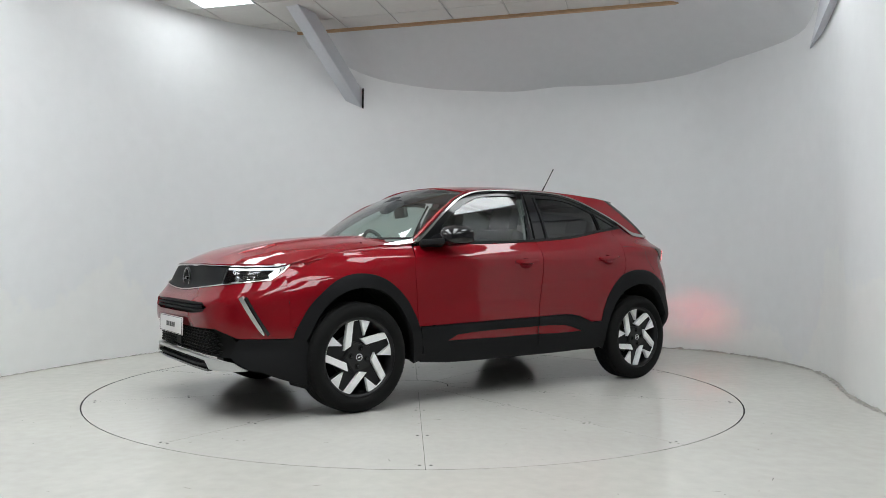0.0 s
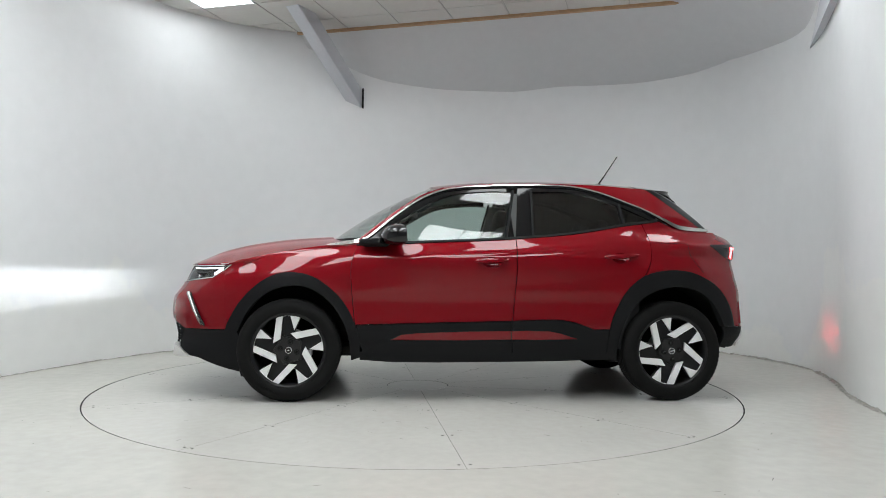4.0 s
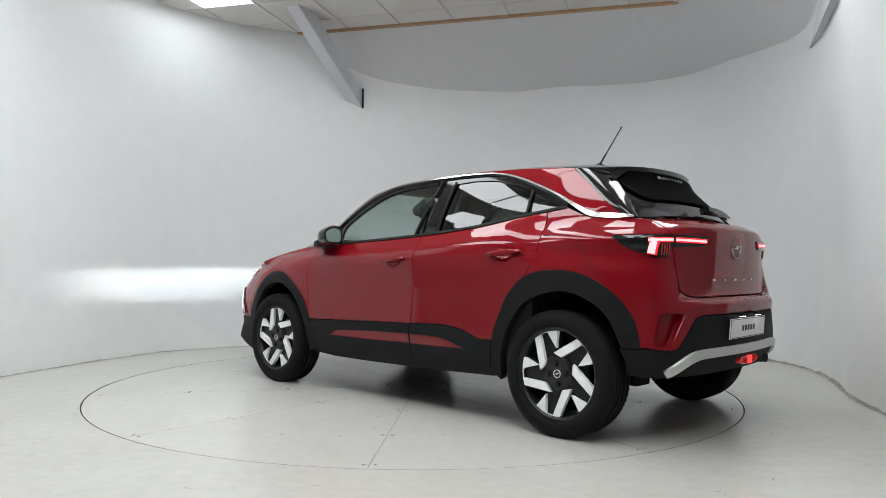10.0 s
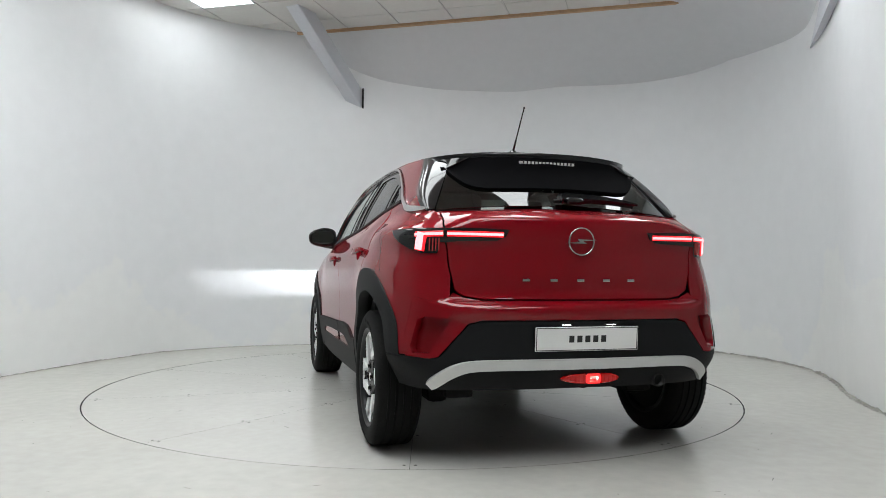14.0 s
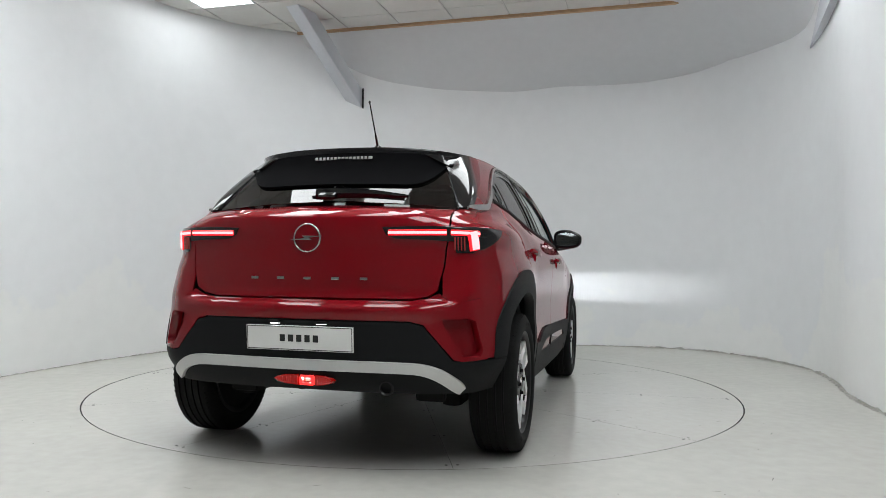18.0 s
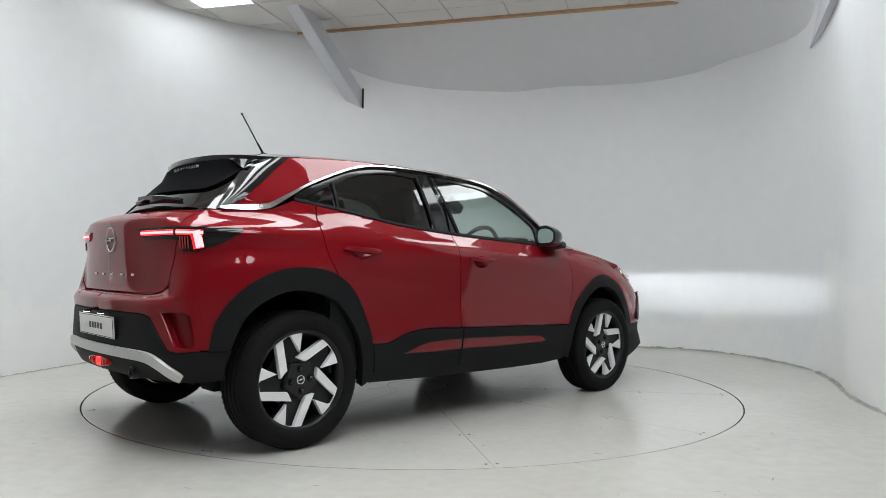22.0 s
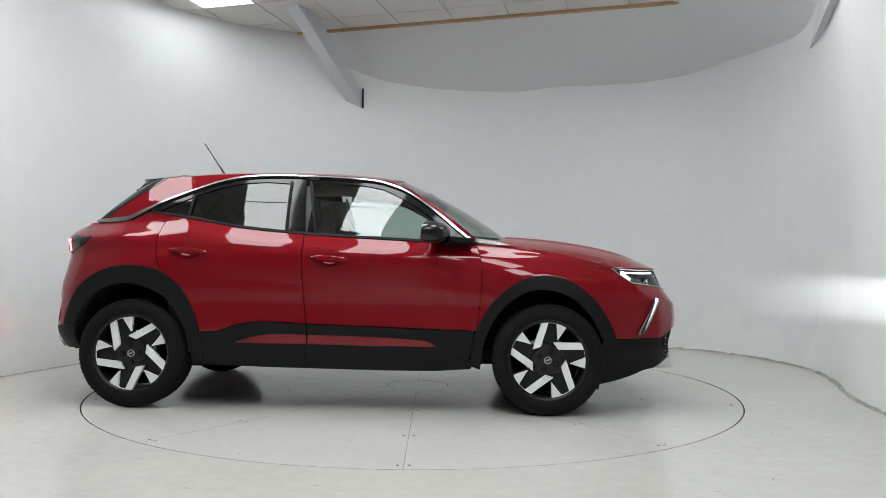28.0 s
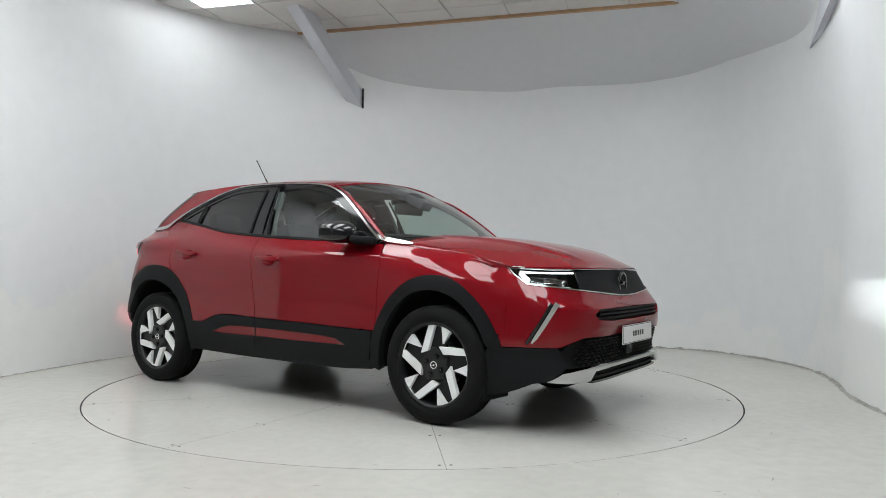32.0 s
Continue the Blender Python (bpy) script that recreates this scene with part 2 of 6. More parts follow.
def panel(name, outline, surf, mat, parent=None, du=0.05, dv=0.05, thick=0.012, holes=(), lift=0.0, side=1, out=None, label="", both=False):
    """A sheet of metal, plastic or glass: a 2D outline laid on a surface, with a turned-in edge (or a whole back)."""
    v2, fs, rim = fill(outline, holes, du, dv)
    verts, norms = [], []
    c = Vector((0, 0, 0.6)) if out is None else out
    for u, v in v2:
        p = surf(u, v)
        n = surface_normal(surf, u, v)
        ref = p - c if out is None else out
        if n.dot(ref) < 0:
            n = -n
        verts.append(p + n * lift)
        norms.append(n)
    faces = []
    for f in fs:
        c0 = verts[f[0]]
        area = Vector((0, 0, 0))
        for i in range(1, len(f) - 1):
            area += (verts[f[i]] - c0).cross(verts[f[i + 1]] - c0)
        if area.dot(norms[f[0]]) < 0:
            f = f[::-1]
        faces.append(list(f))
    n0 = len(verts)
    owner = {}
    for f in faces:
        for i in range(len(f)):
            owner[(f[i], f[(i + 1) % len(f)])] = 1
    top, low = {}, {}
    edge_n = {}
    oriented = [(a, b) if (a, b) in owner else (b, a) for a, b in rim]
    for a, b in oriented:
        t = (verts[b] - verts[a]).cross(norms[a]).normalized()
        for i in (a, b):
            edge_n[i] = edge_n.get(i, Vector()) + t
    for i, t in edge_n.items():
        t = t.normalized() if t.length > 1e-9 else norms[i]
        top[i] = len(verts)
        verts.append(verts[i].copy())
        norms.append((t + norms[i] * 0.5).normalized())
        low[i] = len(verts)
        verts.append(verts[i] - norms[i] * thick)
        norms.append(t)
    for a, b in oriented:
        faces.append([top[b], top[a], low[a], low[b]])
    if both:
        base = len(verts)
        for i in range(n0):
            verts.append(verts[i] - norms[i] * thick)
            norms.append(-norms[i])
        for f in faces[:len(fs)]:
            faces.append([base + i for i in f[::-1]])
    if side < 0:
        verts = [Vector((p.x, -p.y, p.z)) for p in verts]
        norms = [Vector((p.x, -p.y, p.z)) for p in norms]
        faces = [f[::-1] for f in faces]
    return mesh_object(name, verts, faces, mat, parent, norms, label=label)


def sweep(name, pts, ups, section, mat, parent=None, scale=None, side=1, label="", closed=False, round_scale=False):
    """A section of (across, up) points carried along a line; ups: the direction of 'up' at each point."""
    pts = [Vector(p) for p in pts]
    n, k = len(pts), len(section)
    verts, faces = [], []
    for i, p in enumerate(pts):
        if closed:
            t = pts[(i + 1) % n] - pts[i - 1]
        else:
            t = pts[min(i + 1, n - 1)] - pts[max(i - 1, 0)]
        t.normalize()
        up = Vector(ups[i] if isinstance(ups, list) else ups)
        up = (up - t * up.dot(t)).normalized()
        ac = t.cross(up)
        s = scale(i / (n - 1)) if scale else 1.0
        for a, b in section:
            verts.append(p + ac * a * s + up * b * (s if round_scale else 1.0))
    rows = n if closed else n - 1
    for i in range(rows):
        j = (i + 1) % n
        for m in range(k):
            q = (m + 1) % k
            faces.append((i * k + m, i * k + q, j * k + q, j * k + m))
    if not closed:
        faces.append(tuple(range(k))[::-1])
        faces.append(tuple((n - 1) * k + m for m in range(k)))
    if side < 0:
        verts = [Vector((p.x, -p.y, p.z)) for p in verts]
    bm = bmesh.new()
    vs = [bm.verts.new(v) for v in verts]
    for f in faces:
        bm.faces.new([vs[i] for i in f])
    return part(name, bm, mat, parent, label, smooth=True)


def ring_section(r, k=8):
    return [(r * math.cos(2 * math.pi * i / k), r * math.sin(2 * math.pi * i / k)) for i in range(k)]


def flat_section(w, h):
    return [(-w, 0.0), (-w * 0.8, h), (w * 0.8, h), (w, 0.0)]


# ---- room ----
def room_outline():
    keys = [(-3.47, -0.95), (-3.43, -0.65), (-3.36, -0.25), (-3.22, 0.26), (-3.05, 0.80), (-2.83, 1.40), (-2.52, 1.97), (-2.05, 2.40), (-1.45, 2.66), (-0.7, 2.79), (0.3, 2.86), (1.2, 2.87), (2.1, 2.77), (2.9, 2.50),
            (3.3, 2.02), (3.49, 1.30), (3.47, 0.72), (3.30, 0.15), (3.11, -0.29), (2.99, -0.67), (2.92, -1.01), (2.90, -1.2), (2.89, -1.32)]
    return smooth_line(keys, 8)


CU, CV = Vector((0.954, -0.300)), Vector((0.300, 0.954))
CEIL = 3.5
EDGE_V = 2.155
slope_top = curve1([(-1.75, 3.5), (-1.35, 3.36), (-0.89, 3.17), (-0.62, 3.06), (-0.29, 2.985), (0.36, 2.925), (1.01, 2.92), (1.67, 2.985), (2.33, 2.995), (2.9, 3.042), (3.3, 3.11)])
right_top = curve1([(0.50, 3.5), (0.64, 3.37), (0.83, 3.20), (1.0, 3.10), (1.24, 3.083), (1.66, 3.098), (2.05, 3.11)])


def wall_height(p):
    v = p.x * CV.x + p.y * CV.y
    if p.x > 2.0 and 0.45 < p.y < 2.1:
        return right_top(p.y)
    if v <= EDGE_V:
        return CEIL
    return slope_top(p.x)


def build_room():
    line = room_outline()
    n = len(line)
    verts, faces = [], []
    rows = 8
    for p in line:
        h = wall_height(p)
        for k in range(rows + 1):
            verts.append((p.x, p.y, h * k / rows))
    for i in range(n - 1):
        for k in range(rows):
            a = i * (rows + 1) + k
            faces.append((a, a + 1, a + rows + 2, a + rows + 1))
    # outer skin
    base = len(verts)
    cen = Vector((0, -2))
    for p in line:
        q = p + (p - cen).normalized() * 0.12
        h = wall_height(p) + 0.02
        verts += [(q.x, q.y, -0.02), (q.x, q.y, h)]
    for i in range(n - 1):
        a = base + 2 * i
        faces.append((a, a + 2, a + 3, a + 1))
        faces.append((i * (rows + 1) + rows, a + 1, a + 3, (i + 1) * (rows + 1) + rows))
    bm = bmesh.new()
    vs = [bm.verts.new(v) for v in verts]
    for f in faces:
        bm.faces.new([vs[i] for i in f])
    w = part("wall_curved", bm, WALL, smooth=True)
    tagged(w, "smooth white painted curved studio wall", "wall", kind="structure")
    # walls out of view, added so the paintwork reflects a dim hall
    for nm, sx, sy, sz, x, y in (("wall_back", 9.4, 0.12, CEIL + 0.04, 0, -8.66), ("wall_left", 0.12, 10.2, CEIL + 0.04, -4.3, -3.5), ("wall_right", 0.12, 10.2, CEIL + 0.04, 4.2, -3.5)):
        bk = part(nm, box_bm((sx, sy, sz), pose(x, y, CEIL / 2)), DARKWALL)
        tagged(bk, "plain grey unseen wall added for the dim hall behind the studio", "wall", kind="structure")
    # sloping board above the curved wall
    top = [p for p in line if p.x * CV.x + p.y * CV.y > EDGE_V - 0.02 or p.x > 2.5 and p.y > 0.45]
    verts, faces = [], []
    for i, p in enumerate(top):
        h = wall_height(p)
        u = p.x * CU.x + p.y * CU.y
        e = CU * u + CV * min(EDGE_V - 0.01, p.dot(CV))
        e += Vector((-0.95, -0.30)) * (0.40 * ramp01((p.x - 2.7) / 0.6))
        for k in range(7):
            t = k / 6
            verts.append((p.x + (e.x - p.x) * t, p.y + (e.y - p.y) * t, h + (CEIL - h) * t))
    for i in range(len(top) - 1):
        for k in range(6):
            a = i * 7 + k
            faces.append((a, a + 1, a + 8, a + 7))
    s = mesh_object("ceiling_slope", verts, faces, SLOPE, smooth=True)
    tagged(s, "matt grey sloping board between curved wall and tiled ceiling", "ceiling", kind="structure")
    # batten along the edge of the tiles
    a, b = CU * -2.6 + CV * EDGE_V, CU * 3.2 + CV * EDGE_V
    mid, d = (a + b) / 2, b - a
    t = part("trim", box_bm((d.length, 0.045, 0.035), pose(mid.x, mid.y, CEIL - 0.010, 0, 0, math.degrees(math.atan2(d.y, d.x))), 0.004), TRIM)
    tagged(t, "thin bare pine batten along the ceiling edge", "trim", kind="structure")
    # tiled ceiling in one mesh, with its backing
    lamps = {(i, j - k) for i, j, n in LAMPS for k in range(n)}
    bm = bmesh.new()
    rot = pose(0, 0, 0, 0, 0, math.degrees(math.atan2(CU.y, CU.x)))
    for i in range(-6, 9):
        for j in range(-17, 4):
            if (i, j) in lamps:
                continue
            u0, v1 = -1.52 + 0.6 * i, 1.81 + 0.6 * (j - 2)
            v0 = v1 - 0.6
            if j == 3:
                v0, v1 = 1.81, EDGE_V - 0.02
            c = CU * (u0 + 0.3) + CV * ((v0 + v1) / 2)
            if abs(c.x) > 4.6 or c.y < -8.8:
                continue
            box_bm((0.588, (v1 - v0) - 0.012, 0.012), None, 0, bm=bm)
            bmesh.ops.transform(bm, matrix=pose(c.x, c.y, CEIL + 0.006) @ rot, verts=bm.verts[-8:])
    me = bpy.data.meshes.new("ceiling")
    bm.to_mesh(me)
    bm.free()
    me.materials.append(TILE)
    tagged(new("ceiling", me), "off-white mineral fibre ceiling tiles in a grid", "ceiling", kind="structure")
    g = part("ceiling_grid", box_bm((11.0, 13.0, 0.03), pose(0, -2.8, CEIL + 0.027)), GRID)
    tagged(g, "grey metal grid that carries the ceiling tiles", "ceiling", kind="structure")
    for i, j, n in LAMPS:
        u0, v1, ln = -1.52 + 0.6 * i, 1.81 + 0.6 * (j - 2), 0.6 * n
        c = CU * (u0 + 0.3) + CV * (v1 - ln / 2)
        e = new("ceiling_light")
        e.matrix_basis = pose(c.x, c.y, CEIL) @ rot
        shape = "square" if n == 1 else "long"
        tagged(e, shape + " white led panel set flush in the ceiling, of a set partly added for fill, switched on", "ceiling light", "ceiling led panels")
        part("diffuser", box_bm((0.57, ln - 0.03, 0.006), pose(0, 0, 0.004)), LED, e, "glowing white diffuser")
        bm = bmesh.new()
        for sx, sy, lx, ly in ((0, 1, 0.596, 0.012), (0, -1, 0.596, 0.012), (1, 0, 0.012, ln - 0.028), (-1, 0, 0.012, ln - 0.028)):
            box_bm((lx, ly, 0.012), None, 0, bm=bm)
            bmesh.ops.translate(bm, vec=(sx * 0.291, sy * (ln / 2 - 0.009), 0.0), verts=bm.verts[-8:])
        part("frame", bm, STEEL, e, "thin white metal frame")


# lights in the ceiling grid: column, first row, rows long
LAMPS = [(-2, 1, 1), (6, 1, 2)]
LAMPS += [(i, -1, 2) for i in (0, 2, 4)] + [(i, -3, 2) for i in (-2, 0, 2)] + [(i, -5, 2) for i in (0, 2, 4, 5)]
# three unseen panels added far back as fill for the right side
LAMPS += [(4, -7, 2), (6, -7, 2), (7, -6, 2)]


def steel_brace(name, corners, run, embed=0.1):
    """A square post: its four corners at the wall, carried along run until it meets the ceiling."""
    run = Vector(run)
    e = new(name)
    at = Vector(corners[0])
    e.matrix_basis = pose(*at)
    tagged(e, "grey-white painted steel brace running from ceiling into the wall", "steel brace", "steel braces")
    bm = bmesh.new()
    lo, hi = [], []
    for c in corners:
        c = Vector(c)
        lo.append(bm.verts.new(c - run * embed - at))
        hi.append(bm.verts.new(c + run * ((CEIL - 0.001 - c.z) / run.z) - at))
    bm.faces.new(lo)
    bm.faces.new(hi[::-1])
    for i in range(4):
        j = (i + 1) % 4
        bm.faces.new((lo[i], hi[i], hi[j], lo[j]))
    bmesh.ops.bevel(bm, geom=[ed for ed in bm.edges if abs((ed.verts[0].co - ed.verts[1].co).normalized().dot(run.normalized())) > 0.95], offset=0.006, segments=2, affect="EDGES")
    part("post", bm, STEEL, e, smooth=True)
    return e


def ramp01(t):
    t = min(1.0, max(0.0, t))
    return t * t * (3 - 2 * t)


def scuffs(name, count, r0, r1, rng, parent=None):
    """Small dark dashes and specks, 1 mm proud of the floor."""
    verts, faces = [], []
    for k in range(count):
        a, r = rng.uniform(-math.pi, math.pi), rng.uniform(r0, r1)
        x, y = r * math.cos(a), r * math.sin(a)
        if x < -2.7 or x > 2.6 or y > 2.3:
            continue
        turn = rng.uniform(0, 6.28)
        ln, w = rng.choice((0.004, 0.006, 0.008, 0.012, 0.025)), rng.uniform(0.0012, 0.003)
        b = len(verts)
        n = 8
        for i in range(n):
            q = 2 * math.pi * i / n
            u, v = ln * math.cos(q) * rng.uniform(0.7, 1.1), w * math.sin(q) * rng.uniform(0.5, 1.2)
            verts.append((x + u * math.cos(turn) - v * math.sin(turn), y + u * math.sin(turn) + v * math.cos(turn), 0.001))
        faces.append(tuple(range(b, b + n)))
    ob = mesh_object(name, verts, faces, SCUFF, parent)
    tagged(ob, "small dark scuffs and specks on the painted floor", "" if parent else "scuffs", kind="stuff")
    return ob


def build_floor():
    line = room_outline()
    R = 2.268
    k = 96
    verts, faces = [], []
    out = []
    for i in range(k):
        a = 2 * math.pi * i / k
        d = Vector((math.cos(a), math.sin(a)))
        g = 2.2604 + 0.0076 * (abs(d.x) ** 3 if d.y < 0 else 0.45 + 0.55 * abs(d.x) ** 3)
        verts.append((g * d.x, g * d.y, 0.0))
        out.append(d)
    for i, d in enumerate(out):
        verts.append((2.36 * d.x, 2.36 * d.y, 0.0))
    for i, d in enumerate(out):
        verts.append((11.0 * d.x, 11.0 * d.y, 0.0))
    for i in range(k):
        verts.append((*verts[i][:2], -0.06))
    for i in range(k):
        j = (i + 1) % k
        faces += [(i, k + i, k + j, j), (k + i, 2 * k + i, 2 * k + j, k + j), (i, j, 3 * k + j, 3 * k + i)]
    f = mesh_object("floor", verts, faces, FLOOR)
    # sides of the ring gap coloured near black to deepen its shade
    f.data.materials.append(PIT)
    for i in range(k):
        f.data.polygons[3 * i + 2].material_index = 1
    tagged(f, "glossy pale grey-beige painted studio floor", "floor", kind="structure")
    # worn joint where the wall meets the floor
    rng = random.Random(5)
    verts, faces, along = [], [], []
    for i in range(len(line) - 1):
        n = max(1, int((line[i + 1] - line[i]).length / 0.02))
        along += [line[i].lerp(line[i + 1], k / n) for k in range(n)]
    wide = 0.012
    for i, p in enumerate(along):
        t = (along[min(i + 1, len(along) - 1)] - along[max(i - 1, 0)]).normalized()
        n = Vector((t.y, -t.x))
        n = n if n.dot(-p) > 0 else -n
        rough = 0.4 + 0.6 * ramp01(math.sin(i * 0.021) + 0.5 * math.sin(i * 0.057 + 1.0)) + 1.7 * ramp01((p.x - 2.2) * 1.5)
        wide += (0.016 * rough - wide) * 0.3 + rng.uniform(-0.006, 0.006) * rough
        wide = min(0.04, max(0.002, wide))
        up = max(0.001, 0.45 * wide + rng.uniform(-0.003, 0.003) * rough)
        q = p - n * 0.004
        r = p + n * (wide * 0.45)
        w = p + n * wide
        verts += [(q.x, q.y, up), (r.x, r.y, up * 0.55 + 0.002), (w.x, w.y, -0.002)]
    for i in range(len(along) - 1):
        for k in range(2):
            a = 3 * i + k
            faces.append((a, a + 1, a + 4, a + 3))
    j = mesh_object("wall_joint", verts, faces, JOINT)
    tagged(j, "rough dirty filler along the foot of the wall", "joint", kind="structure")
    # scuffs on the floor
    scuffs("scuff_marks", 170, 2.33, 4.6, rng)
    pit = part("floor_pit", box_bm((4.7, 4.7, 0.02), pose(0, 0, -0.07)), PIT)
    tagged(pit, "dark pit beneath the turntable", "floor", kind="structure")


def build_turntable():
    e = new("turntable")
    tagged(e, "round pale painted turntable of ten segments set into the floor", "turntable")
    R, r0 = 2.2575, 0.225
    steps = 12
    gap = 0.0008
    verts, faces = [], []
    for top in (0.0, -0.04):
        for i in range(steps + 1):
            a = math.radians(36) * i / steps
            for r in (r0 + 0.002, 1.2, R):
                aa = a + (gap / r) * (1 - 2 * i / steps)
                verts.append((r * math.cos(aa), r * math.sin(aa), top))
    m = 3 * (steps + 1)
    for i in range(steps):
        for q in range(2):
            a = 3 * i + q
            faces.append((a, a + 1, a + 4, a + 3))
        faces.append((3 * i + 2, m + 3 * i + 2, m + 3 * i + 5, 3 * i + 5))
        faces.append((3 * i + 3, m + 3 * i + 3, m + 3 * i, 3 * i))
    for q in range(2):
        faces.append((q, m + q, m + q + 1, q + 1))
        b = 3 * steps + q
        faces.append((b + 1, m + b + 1, m + b, b))
    first = None
    for s in range(10):
        if first is None:
            first = mesh_object("segment", verts, faces, TABLE, e)
            # upright edges near black, shade between the segments in the colour
            first.data.materials.append(PIT)
            for pl in first.data.polygons:
                if abs(pl.normal.z) < 0.5:
                    pl.material_index = 1
        ob = first if s == 0 else new("segment", first.data)
        ob.parent = e
        ob.matrix_basis = pose(0, 0, 0, 0, 0, 57.3 + 36 * s)
    bm = bmesh.new()
    bmesh.ops.create_cone(bm, cap_ends=True, segments=64, radius1=r0 - 0.002, radius2=r0 - 0.002, depth=0.04)
    bmesh.ops.translate(bm, vec=(0, 0, -0.02), verts=bm.verts)
    part("hub_plate", bm, TABLE, e)
    screw = None
    for k in range(10):
        for r in (2.19, 1.62, 0.95):
            for d in (-0.026, 0.026):
                if screw is None:
                    bm = bmesh.new()
                    bmesh.ops.create_cone(bm, cap_ends=True, segments=10, radius1=0.008, radius2=0.007, depth=0.003)
                    screw = ob = part("screw", bm, SCUFF, e, "dark sunk screw")
                else:
                    ob = new("screw", screw.data)
                    ob.parent = e
                ob.matrix_basis = pose(0, 0, 0, 0, 0, 57.3 + 36 * k) @ pose(r, d, 0.0)
    scuffs("scuff_marks", 190, 0.3, 2.2, random.Random(8), e)
    return e


# ---- car: the skin as surfaces ----
front_len = curve1([(0.18, 2.06), (0.26, 2.095), (0.33, 2.100), (0.41, 2.108), (0.50, 2.130), (0.58, 2.145), (0.66, 2.140), (0.72, 2.100), (0.78, 2.070), (0.89, 2.045), (1.0, 2.00), (1.08, 2.4)])
rear_len = curve1([(0.26, 1.82), (0.34, 1.902), (0.40, 1.930), (0.46, 1.942), (0.55, 1.940), (0.64, 1.940), (0.70, 1.946), (0.728, 1.930), (0.748, 1.886), (0.79, 1.874), (0.86, 1.878), (0.96, 1.880), (1.06, 1.889), (1.10, 1.886), (1.118, 1.872), (1.132, 1.84), (1.15, 1.80)])
rear_side = curve1([(0.26, 1.82), (0.34, 1.902), (0.40, 1.930), (0.46, 1.942), (0.55, 1.940), (0.70, 1.930), (0.86, 1.900), (0.96, 1.888), (1.06, 1.888), (1.10, 1.90), (1.15, 1.95), (1.20, 2.06), (1.28, 2.25)])
half_width = curve1([(0.20, 0.81), (0.28, 0.835), (0.40, 0.858), (0.52, 0.868), (0.64, 0.866), (0.76, 0.874), (0.87, 0.872), (0.94, 0.860), (1.00, 0.837), (1.06, 0.808), (1.14, 0.777), (1.224, 0.741), (1.32, 0.692), (1.43, 0.626), (1.52, 0.562)])
front_n = curve1([(0.25, 8.0), (0.29, 7.6), (0.34, 6.8), (0.41, 5.8), (0.47, 5.6), (0.60, 5.3), (0.70, 5.1), (0.80, 4.4), (0.90, 3.5), (1.0, 3.2)])
rear_n = curve1([(0.34, 7.5), (0.48, 10.0), (0.70, 8.5), (0.90, 7.6), (1.05, 8.6), (1.12, 6.2), (1.2, 5.5)])
rear_bow = curve1([(0.34, 0.09), (0.60, 0.086), (0.70, 0.080), (0.78, 0.074), (0.86, 0.078), (0.95, 0.086), (1.06, 0.09), (1.15, 0.05), (1.25, 0.0)])


def ramp(a, b, x):
    t = min(1.0, max(0.0, (x - a) / (b - a)))
    return t * t * (3 - 2 * t)


def flare(x, z):
    if x < 0:
        return 0.022 * math.exp(-((x + 1.42) / 0.42) ** 4) * (1 - ramp(0.85, 1.06, z))
    return 0.016 * math.exp(-((x - 1.28) / 0.36) ** 4) * (1 - ramp(0.80, 1.0, z))


def width_at(x, z):
    if x > 0:
        return half_width(z) * (1 - 0.075 * (x / 1.2) ** 2 * ramp(0.94, 1.04, z))
    haunch = 0.046 * ramp(-0.90, -1.45, x) * ramp(0.95, 1.07, z) * (1 - ramp(1.06, 1.18, z))
    return half_width(z) * (1 - (0.042 + 0.016 * ramp(1.2, 1.4, z)) * (x / 1.2) ** 2 * ramp(1.02, 1.17, z)) + haunch - 0.022 * ramp(0.50, 0.35, z) * ramp(-1.42, -1.66, x)


shoulder_swell = curve1([(-0.32, 0.0), (-0.20, 0.0125), (-0.094, 0.0255), (-0.076, 0.0235), (-0.040, 0.0125), (0.0, 0.0)])


def shoulder(x, z):
    """The swell of the doors just under the window line."""
    if not -1.2 < x < 0.84:
        return 0.0
    return shoulder_swell(z - belt(x)) * ramp(-1.20, -0.92, x) * ramp(0.84, 0.40, x)


def skin_y(x, z):
    w = width_at(x, z)
    if x >= 0:
        L, n = front_len(z), front_n(z)
    else:
        L, n = rear_side(z), rear_n(z)
    if x > -0.3:
        q = 1 - min(0.9999, abs(x) / L) ** n
        return w * q ** (1 / n) + flare(x, z) + shoulder(x, z)
    lo, hi, bow = 0.0, 1.0, rear_bow(z) * (w / 0.73) ** 2
    for k in range(22):
        m = (lo + hi) / 2
        back = -L * (1 - m ** n) ** (1 / n)
        if back + bow * m * m * ramp(-0.3, -0.9, back) < x:
            lo = m
        else:
            hi = m
    return w * max(0.03, hi) + flare(x, z) + shoulder(x, z)


def side(x, z):
    return Vector((x, skin_y(x, z), z))


